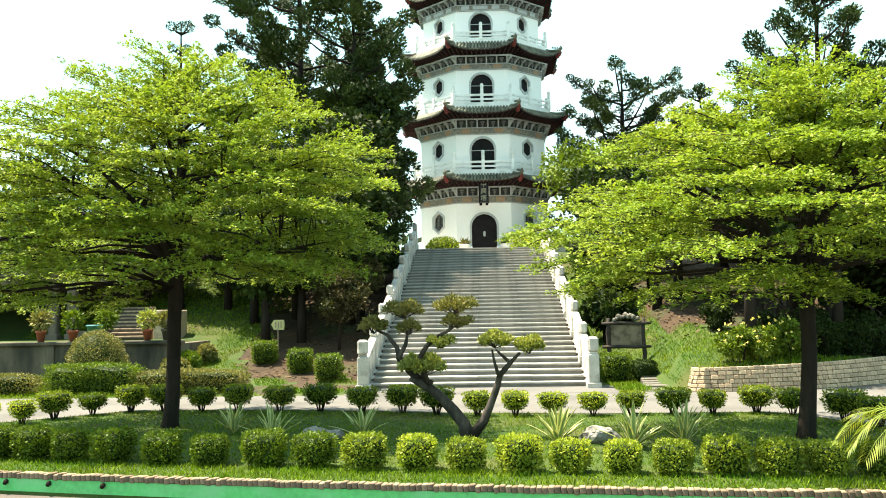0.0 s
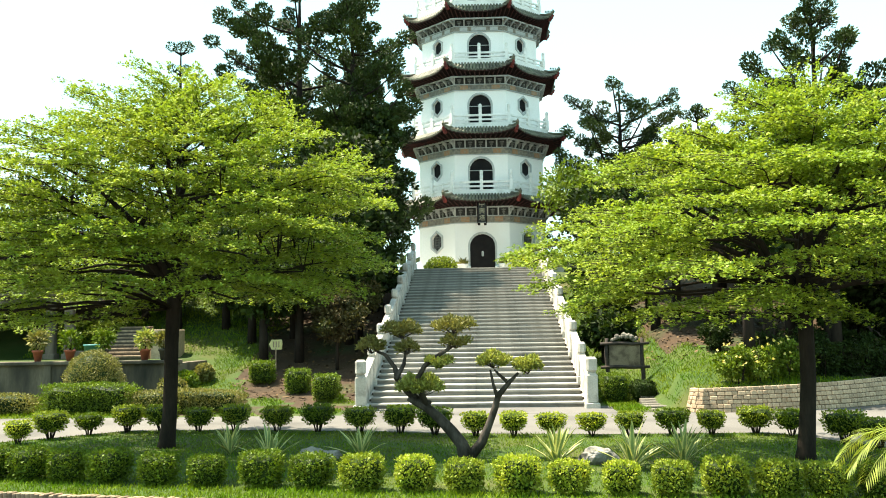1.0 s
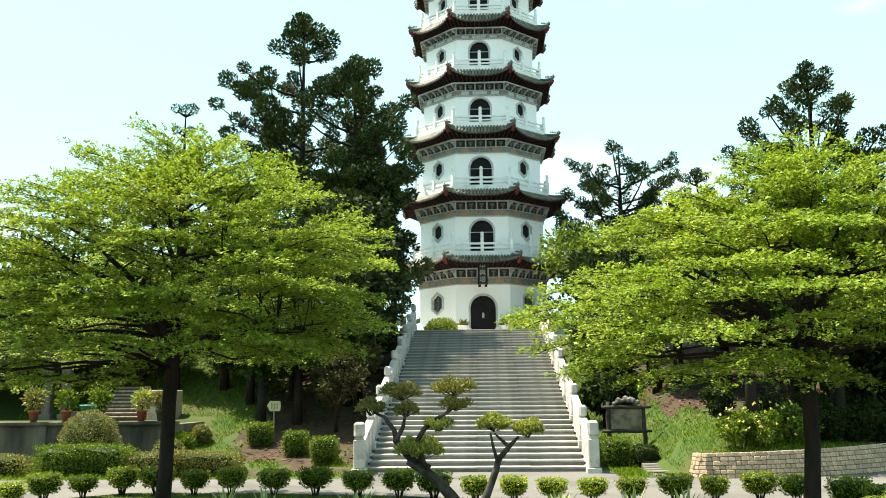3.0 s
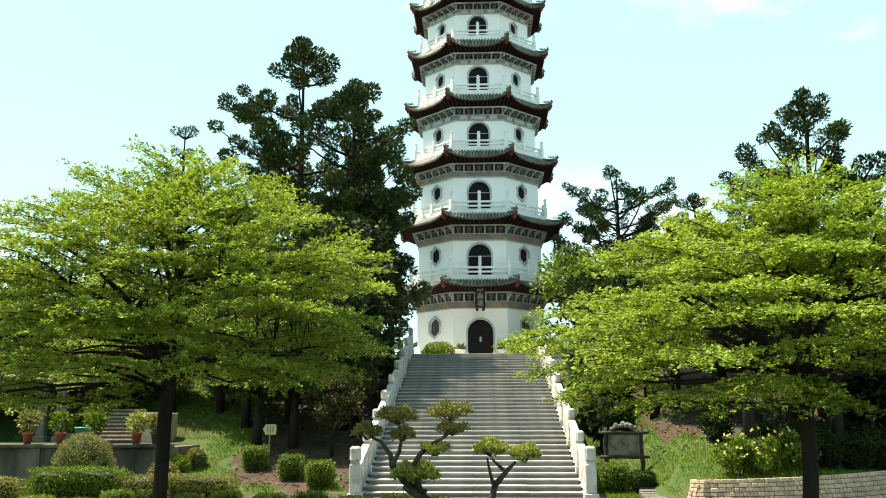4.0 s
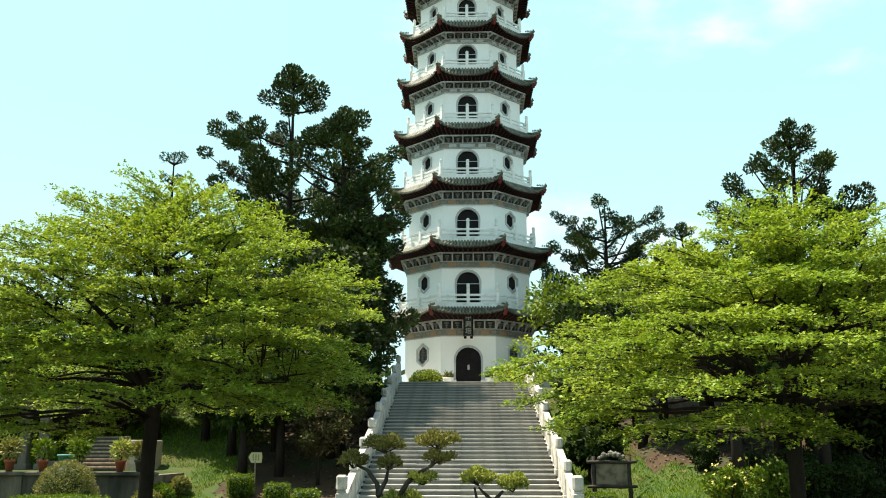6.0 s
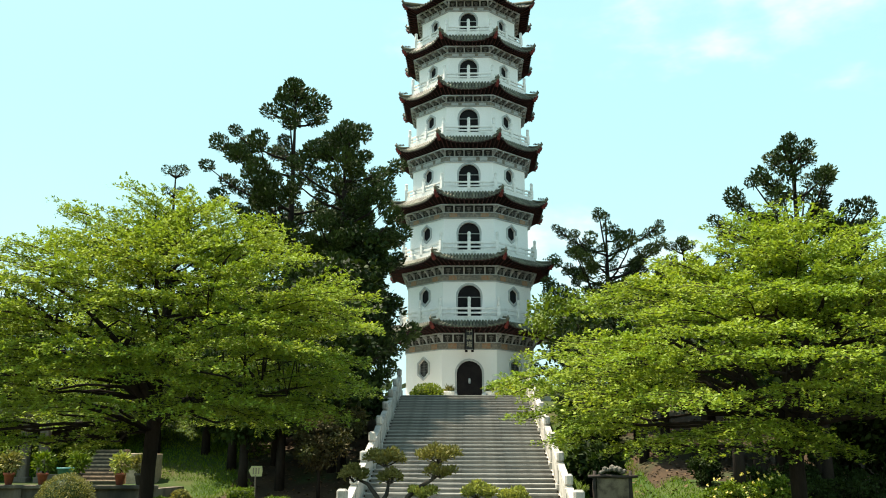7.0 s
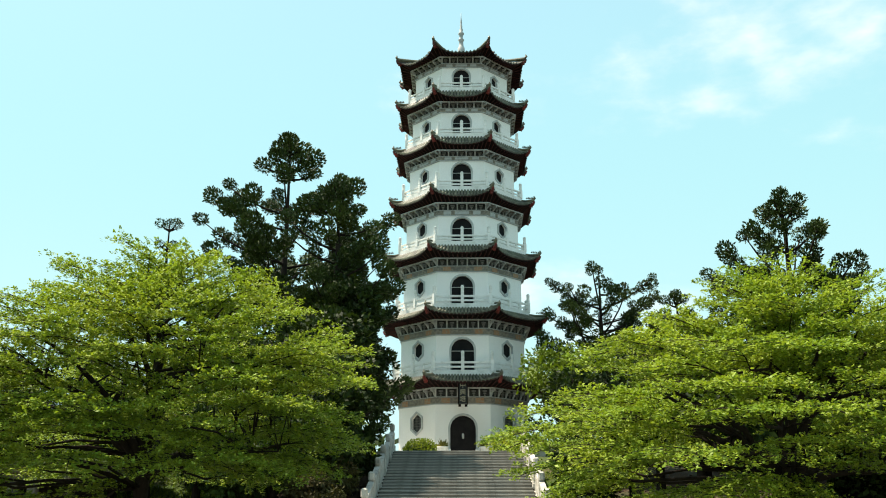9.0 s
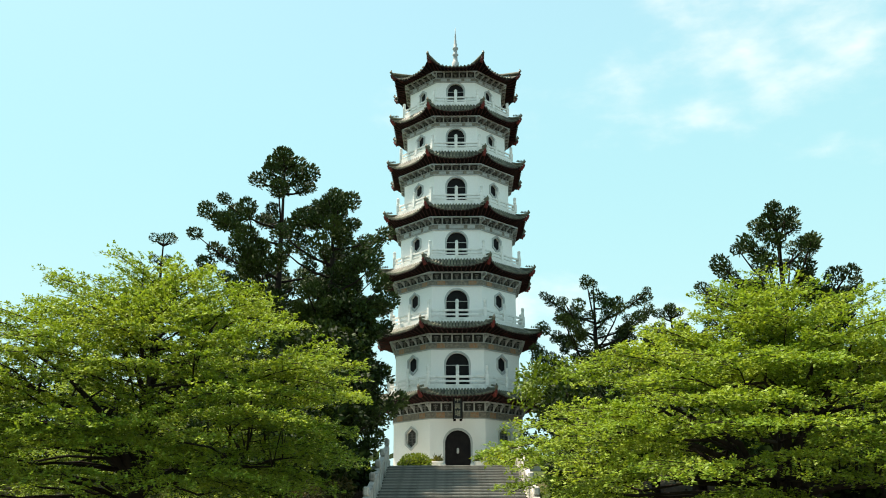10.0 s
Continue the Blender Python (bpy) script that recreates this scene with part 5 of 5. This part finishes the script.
# ---- notice board and small sign ----
by = 30.0
bz = ground_z(4.5, by)
board_top = thing("notice_board", "weathered wooden notice board on dark log posts beside the stairs", "notice board", pose(4.55, by, bz))
for sx in (-0.57, 0.57):
    bm = bmesh.new()
    tube(bm, [(sx, 0, -0.3), (sx + 0.02, 0, 0.6), (sx - 0.02, 0, 1.2), (sx + 0.01, 0, 1.72)], [0.075, 0.07, 0.065, 0.055], 8)
    part("post", bm, "darkwood", board_top, "", True)
part("panel", boxes((-0.5, -0.03, 0.82, 0.5, 0.03, 1.5), bevel=0.01), "boardface", board_top, "blank faded board face")
for z in (0.78, 1.54):
    bm = bmesh.new()
    tube(bm, [(-0.78, -0.04, z), (-0.2, -0.05, z + 0.02), (0.3, -0.04, z - 0.01), (0.8, -0.05, z + 0.01)], [0.05, 0.06, 0.055, 0.045], 8)
    part("cross_log", bm, "darkwood", board_top, "", True)
rs = random.Random(4)
for i in range(11):
    bm = bmesh.new()
    bmesh.ops.create_icosphere(bm, subdivisions=1, radius=rs.uniform(0.06, 0.11), matrix=Matrix.Translation((-0.38 + i * 0.076, rs.uniform(-0.04, 0.04), 1.66 + 0.12 * math.sin(i / 10 * math.pi) + rs.uniform(-0.03, 0.05))))
    part("crest_carving", bm, "slab", board_top)
lx, ly = -7.6, 33.0
lantern = thing("garden_sign", "small yellow hexagonal sign on a thin post", "sign", pose(lx, ly, ground_z(lx, ly)) @ Matrix.Scale(0.82, 4))
bm = bmesh.new()
tube(bm, [(0, 0, -0.2), (0, 0, 0.95)], [0.035, 0.035], 6)
part("post", bm, "oldwood", lantern)
part("plate", prism(bmesh.new(), [(-0.3, 1.12), (-0.18, 0.88), (0.27, 0.88), (0.3, 1.12), (0.27, 1.32), (-0.18, 1.32)], -0.03, 0.03), "sign", lantern)
for i in range(3):
    part("writing_bar", boxes((-0.12 + i * 0.12, -0.038, 0.98, -0.07 + i * 0.12, -0.03, 1.24)), "oldwood", lantern)

# ---- terrace on the left ----
terrace = thing("terrace_wall", "stained grey concrete terrace wall with a projecting cap", "wall", kind="structure")
part("wall_body", boxes((-24, 29.95, -0.3, -10.25, 30.2, 1.30), (-10.65, 30.2, -0.3, -10.25, 33.4, 1.30)), "oldwall", terrace)
part("wall_cap", boxes((-24.05, 29.82, 1.30, -10.15, 30.36, 1.42), bevel=0.02), "oldwall", terrace)
for i in range(6):
    part("pilaster", boxes((-21 + i * 2.1, 29.88, -0.3, -20.75 + i * 2.1, 29.95, 1.30), bevel=0.01), "oldwall", terrace)


def potted(x, y, z, pot, leaf, h, seed, label):
    rng = np.random.default_rng(seed)
    top = thing("potted_plant", label, "potted plant", pose(x, y, z), group="terrace pots")
    bm = bmesh.new()
    lathe(bm, [(0.10, 0), (0.16, 0.30), (0.19, 0.31), (0.19, 0.38), (0.15, 0.36)], 14)
    part("pot", bm, pot, top, "", True)
    n = 420
    d = unit(rng.normal(size=(n, 3)) + np.array([0, 0, 0.5]))
    p = d * h * 0.45 * rng.uniform(0.3, 1, (n, 1)) + np.array([0, 0, 0.38 + h * 0.45])
    v = unit(d + np.array([0, 0, -0.15])) * 0.15 * rng.uniform(0.6, 1.2, (n, 1))
    blades("foliage", p, v, np.full(n, 0.075), leaf, top)
    bm = bmesh.new()
    for a in range(4):
        tube(bm, [(0, 0, 0.3), (0.1 * math.cos(a * 1.6), 0.1 * math.sin(a * 1.6), 0.38 + h * 0.5)], [0.015, 0.008], 5)
    part("stem", bm, "bark", top)


for x, pot, leaf, h, seed in ((-15.0, "terracotta", "olive", 0.75, 1), (-13.9, "terracotta", "hedge", 0.72, 2), (-12.75, "darkwood", "hedge", 0.75, 3), (-11.35, "terracotta", "pad", 0.7, 4), (-10.7, "oldwall", "olive", 0.6, 5)):
    potted(x, 30.08, 1.42, pot, leaf, h, seed, "leafy plant in a %s pot on the terrace wall" % {"terracotta": "terracotta", "darkwood": "dark", "oldwall": "grey stone"}[pot])
tub = bmesh.new()
lathe(tub, [(0.24, 0), (0.30, 0.5), (0.33, 0.5), (0.33, 0.56), (0.27, 0.54)], 18)
tub = tagged(link("water_tub", tub, "teal", smooth=True), "round teal tub on the terrace", "tub")
tub.matrix_world = pose(-13.6, 31.2, 1.40)
steps2 = thing("garden_steps", "narrow brick garden steps climbing from the terrace", "stairs", kind="structure")
for i in range(9):
    part("step", boxes((-13.4 - i * 0.06, 31.4 + i * 0.34, 1.2, -11.9 - i * 0.10, 31.8 + i * 0.34, 1.42 + (i + 1) * 0.13), bevel=0.015), "brick", steps2)
    part("step_riser", boxes((-13.39 - i * 0.06, 31.39 + i * 0.34, 1.2, -11.91 - i * 0.10, 31.41 + i * 0.34, 1.36 + (i + 1) * 0.13)), "mortar", steps2)
part("side_wall", boxes((-11.95, 32.2, 1.2, -11.6, 34.9, 2.45), bevel=0.02), "stone", steps2)
pav = thing("garden_pavilion", "shaded pavilion with pale columns and a flat concrete roof", "pavilion", pose(0, 0, 0), kind="structure")
part("roof", boxes((-26, 32.6, 3.75, -13.4, 40, 4.12), bevel=0.04), "oldwall", pav)
part("fascia_beam", boxes((-25.8, 32.9, 3.45, -13.7, 33.2, 3.75), bevel=0.02), "oldwall", pav)
part("back_wall", boxes((-26, 38.5, 1.2, -15.2, 38.8, 3.75), (-26, 33, 1.2, -25.7, 38.5, 3.75), bevel=0.01), "darkwood", pav)
for x in (-24.5, -21.5, -18.6, -16.0, -15.3):
    bm = boxes((x - 0.16, 32.9, 1.4, x + 0.16, 33.22, 3.45), bevel=0.03)
    box(bm, x - 0.22, 32.84, 1.4, x + 0.22, 33.28, 1.62, bevel=0.02)
    # darker wall colour here carries the shade under the roof on pale columns
    part("column", bm, "oldwall", pav)
part("bench", boxes((-15.0, 32.6, 1.4, -13.6, 33.0, 1.72), bevel=0.03), "oldwall", pav)

# ---- retaining wall at the road ----
wall = thing("retaining_wall", "curved buff stone retaining wall with a rounded end", "wall", kind="structure")
path = [Vector((5.85 - 0.45 * math.cos(a), 24.72 - 0.42 * math.sin(a), 0)) for a in [math.pi * (-0.35 + 0.14 * i) for i in range(6)]]
xx = 6.05
while xx < 19:
    path.append(Vector((xx, wall_y(xx), 0)))
    xx += 0.12
cum = [0.0]
for a, b in zip(path, path[1:]):
    cum.append(cum[-1] + (b - a).length)


def on_path(s):
    s = min(max(s, 0.0), cum[-1] - 1e-4)
    for i in range(len(cum) - 1):
        if cum[i + 1] >= s:
            t = (s - cum[i]) / (cum[i + 1] - cum[i])
            return path[i].lerp(path[i + 1], t), (path[i + 1] - path[i]).normalized()


WALL_H = lambda s: 0.62 + min(0.14, s * 0.02)
bm = bmesh.new()
prev = None
for i in range(120):
    s = cum[-1] * i / 119
    p, d = on_path(s)
    nrm = Vector((d.y, -d.x, 0))
    ring = [bm.verts.new(p + nrm * o + Vector((0, 0, z))) for o, z in ((0.02, -0.1), (-0.1, WALL_H(s) - 0.03), (-0.40, WALL_H(s) - 0.03), (-0.40, -0.2))]
    if prev:
        for a in range(3):
            bm.faces.new((prev[a], ring[a], ring[a + 1], prev[a + 1]))
    else:
        bm.faces.new(ring[::-1])
    prev = ring
part("mortar_core", bm, "joint", wall)
stone_meshes = []
for i in range(4):
    w = 0.13 + 0.028 * i
    stone_meshes.append((w, mesh_of("stone", boxes((-w / 2 + 0.006, -0.05, -0.060, w / 2 - 0.006, 0.30, 0.060), bevel=0.014), "stone")))
rs = random.Random(9)
for row in range(6):
    s = rs.uniform(-0.1, 0.1)
    while s < min(cum[-1], 8.1):
        w, me = rs.choice(stone_meshes)
        p, d = on_path(s + w / 2)
        o = new("stone", me)
        o.parent = wall
        hh = WALL_H(s) / 6
        o.matrix_world = Matrix.Translation(p + Vector((-d.y, d.x, 0)) * (0.2 * hh * (row + 0.5)) + Vector((0, 0, hh * (row + 0.5)))) @ Matrix.Rotation(math.atan2(d.y, d.x), 4, "Z") @ Matrix.Rotation(radians(-11), 4, "X") @ Matrix.Diagonal((1, 1, hh / 0.132, 1)) @ pose(0, rs.uniform(-0.012, 0.008), 0, 0, rs.uniform(-2, 2), 0)
        s += w
# flowering shrubs behind the wall
SHRUBS = ((6.9, 25.5, 0.6), (7.7, 25.8, 0.68), (8.6, 26.2, 0.66), (9.6, 26.9, 0.7), (10.6, 27.5, 0.75), (11.7, 28.1, 0.8), (12.9, 29.0, 0.8), (14.1, 30.2, 0.85), (8.3, 27.4, 0.75), (9.8, 28.6, 0.85), (11.2, 29.8, 0.9), (7.4, 29.6, 0.6))
for seed, (x, y, r) in enumerate(SHRUBS, 1):
    sh = broad_tree("flowering_shrub", "green shrub with pale yellow flowers above the stone wall" if seed < 4 else "dark leafy shrub above the stone wall", x, y, ground_z(x, y), 1.2, r, 0.55, 100 + seed, 2600, "hedge" if seed < 4 else "darkleaf", 0.11, 0.02, 16, 0.85, "shrub", 4)
    if seed > 3:
        continue
    rng = np.random.default_rng(seed)
    n = 17
    d = unit(rng.normal(size=(n, 3)) + np.array([0, -0.5, 0.5]))
    for k, c in enumerate(d * r * 0.95 + np.array([0, 0, 0.58])):
        if k < 4:
            v = unit(rng.normal(size=(7, 3))) * 0.05
            o = blades("flower", np.zeros((7, 3)), v, np.full(7, 0.045), "yellow", sh, "pale yellow blossom")
            petals = o.data if k == 0 else petals
        else:
            o = new("flower", petals)
            o.parent = sh
        o.location = c

# stepping stones between the board and the wall
for i in range(7):
    bm = boxes((-0.42, -0.2, -0.12, 0.42, 0.2, 0.025), bevel=0.02)
    ob = tagged(link("stepping_stone", bm, "slab"), "flat worn stone slab set in the grass", "stepping stone", group="garden path slabs")
    sx, sy = 4.75 + 0.05 * i, 25.1 + i * 0.46
    ob.matrix_world = pose(sx, sy, ground_z(sx, sy), 0, 0, random.uniform(-6, 6))

# plants at the pagoda door
for x, y, w, h, seed, mat in ((-2.7, 58.5, 2.1, 1.6, 1, "lime_hedge"), (2.9, 58.5, 2.4, 1.7, 3, "gold_hedge"), (4.4, 58.2, 2.0, 1.7, 4, "gold_hedge")):
    settle(clipped("terrace_bush", "rounded green bush on the terrace before the pagoda", w, w * 0.8, h, 0.0, mat, 110 + seed, 3000, 0.14, 2.2), x, y, TOP_Z)
for x in (-1.35, 1.45):
    pot = thing("stone_urn", "pale stone urn with a spiky plant at the pagoda door", "urn", pose(x, 60.6, TOP_Z), group="door urns")
    bm = bmesh.new()
    lathe(bm, [(0.32, 0), (0.3, 0.7), (0.18, 0.8), (0.4, 1.25), (0.42, 1.32), (0.34, 1.3)], 16)
    part("bowl", bm, "rail", pot, "", True)
    rng = np.random.default_rng(3)
    d = unit(rng.normal(size=(90, 3)) * np.array([1, 1, 0.5]) + np.array([0, 0, 0.8]))
    blades("foliage", np.tile([0, 0, 1.3], (90, 1)), d * 0.6 * rng.uniform(0.6, 1.1, (90, 1)), np.full(90, 0.09), "olive", pot)

# ---- palm beside the near edge ----
palm = thing("palm", "young feather palm with arching yellow-green fronds", "palm", pose(4.8, 9.5, LOW_Z))
bm = bmesh.new()
tube(bm, [(0, 0, -0.1), (0.02, 0, 0.4), (0, 0, 0.75)], [0.08, 0.07, 0.05], 8)
part("stem", bm, "bark", palm, "", True)
rs = random.Random(3)
for i in range(13):
    a = i * 2.4 + 0.5
    ln, rise = rs.uniform(0.95, 1.4), rs.uniform(0.4, 0.85)
    o = Vector((math.cos(a), math.sin(a), 0))
    pts = [Vector((0, 0, 0.65)) + o * ln * t + Vector((0, 0, rise * math.sin(t * 2.4) - 0.25 * t * t)) for t in [j / 8 for j in range(9)]]
    bm = bmesh.new()
    tube(bm, pts, [0.014 - 0.0013 * j for j in range(9)], 5)
    fr = part("frond", bm, "palm", palm, "", True)
    base, along = [], []
    for j in range(46):
        t = 0.15 + 0.85 * j / 46
        k = min(7, int(t * 8))
        p = pts[k].lerp(pts[k + 1], t * 8 - k)
        d = (pts[k + 1] - pts[k]).normalized()
        for s in (-1, 1):
            q = (d * 0.75 + d.cross(Vector((0, 0, 1))).normalized() * s + Vector((0, 0, -0.15 + rs.uniform(-0.1, 0.1)))).normalized()
            base.append(p)
            along.append(q * (0.42 * math.sin(0.35 + t * 2.5) + 0.03))
    blades("leaflet", np.array(base), np.array(along), np.full(len(base), 0.013), "palm", fr, "", np.tile([0, 0, 1.0], (len(base), 1)), 0.08)

# ---- grass, fallen leaves ----
rng = np.random.default_rng(8)


def grass(name, label, n, xr, yr, h, ok):
    x, y = rng.uniform(*xr, n), rng.uniform(*yr, n)
    keep = np.array([ok(a, b) for a, b in zip(x, y)])
    x, y = x[keep], y[keep]
    z = np.array([ground_z(a, b) for a, b in zip(x, y)])
    p = np.stack([x, y, z - 0.005], axis=1)
    patch = np.array([0.6 + 0.9 * abs(noise.noise((a * 0.6, b * 0.6, 5))) for a, b in zip(x, y)])[:, None]
    v = unit(rng.normal(size=(len(x), 3)) * np.array([0.55, 0.55, 0.1]) + np.array([0, 0, 1])) * h * patch * rng.uniform(0.6, 1.4, (len(x), 1))
    ob = blades(name, p, v, np.full(len(x), h * 0.16), "grass")
    tagged(ob, label, "grass", kind="stuff")


grass("lawn_grass", "short green lawn grass with longer tufts", 90000, (-12, 9), (11, 21.3), 0.07, lambda a, b: kerb_y(a) + 0.12 < b < road_near(a) - 0.02)
grass("edge_grass", "longer rough grass behind the brick edging", 22000, (-9, 6), (11, 14), 0.095, lambda a, b: kerb_y(a) + 0.12 < b < kerb_y(a) + 1.0)
grass("slope_grass", "rough grass on the slope and road verge", 150000, (-18, 12), (24.7, 42), 0.14, lambda a, b: abs(a - STAIR_X) > 3.8 and not (a < -10.2 and 29.7 < b < 34.6) and not (a > 5.6 and b < wall_y(a) + 0.6) and not (a > 7.0 and b > 27) and not (-8.6 + 0.6 * math.sin(b * 1.7) < a < -3 and b > 29.6 + 0.5 * math.sin(a * 2.3)) and not (-9.2 < a < -3 and b < 31 and noise.noise((a * 0.8, b * 0.8, 2)) > -0.12) and not (a > 6.0 and b > 30.5) and not (a > 8.5 and b > 27.5) and not (4.45 < a < 5.2 and 25.0 < b < 28.0))
n = 6000
x, y = rng.uniform(-9, 14, n), rng.uniform(29, 42, n)
keep = (np.abs(x - STAIR_X) > 3.8) & ((x < -3.5) & (x > -8.8) | (x > 5.5)) & np.array([b > wall_y(a) + 0.6 or a < 5 for a, b in zip(x, y)])
x, y = x[keep], y[keep]
p = np.stack([x, y, np.array([ground_z(a, b) for a, b in zip(x, y)]) + 0.03], axis=1)
v = unit(rng.normal(size=(len(x), 3)) * np.array([1, 1, 0.25])) * 0.16 * rng.uniform(0.5, 1.2, (len(x), 1))
tagged(blades("fallen_leaves", p, v, np.full(len(x), 0.09), "dryleaf", None, "", unit(rng.normal(size=(len(x), 3)) * 0.4 + np.array([0, 0, 1]))), "brown fallen leaves on the shaded slope", "leaf litter", kind="stuff")

# ---- edging bricks, one by one ----
edging = thing("brick_edging", "row of weathered buff bricks edging the lawn", "edging", kind="structure")
brick_meshes = [mesh_of("brick", boxes((-0.033 - 0.002 * i, -0.075, -0.042, 0.033 + 0.002 * i, 0.06, 0.038), bevel=0.008), "brick") for i in range(3)]
rs = random.Random(2)
x = -8.4
while x < 5.6:
    slope = -0.1386 + 0.01414 * x
    o = new("brick", rs.choice(brick_meshes))
    o.parent = edging
    o.matrix_world = pose(x, kerb_y(x), rs.uniform(-0.014, 0.008), rs.uniform(-3, 3), rs.uniform(-4, 4), math.degrees(math.atan(slope)) + rs.uniform(-3, 3))
    x += 0.076 / math.sqrt(1 + slope * slope)

# rusty drain stubs in the green wall
for x in (-6.85, -6.15, -5.3):
    bm = bmesh.new()
    tube(bm, [(0, 0.1, 0), (0, -0.03, -0.005), (0, -0.06, -0.03)], [0.035, 0.035, 0.028], 8)
    stub = tagged(link("drain_stub", bm, "bark", smooth=True), "short dark drain stub in the green wall", "pipe", group="wall drains")
    stub.matrix_world = pose(x, kerb_y(x) - 0.05, -0.09)
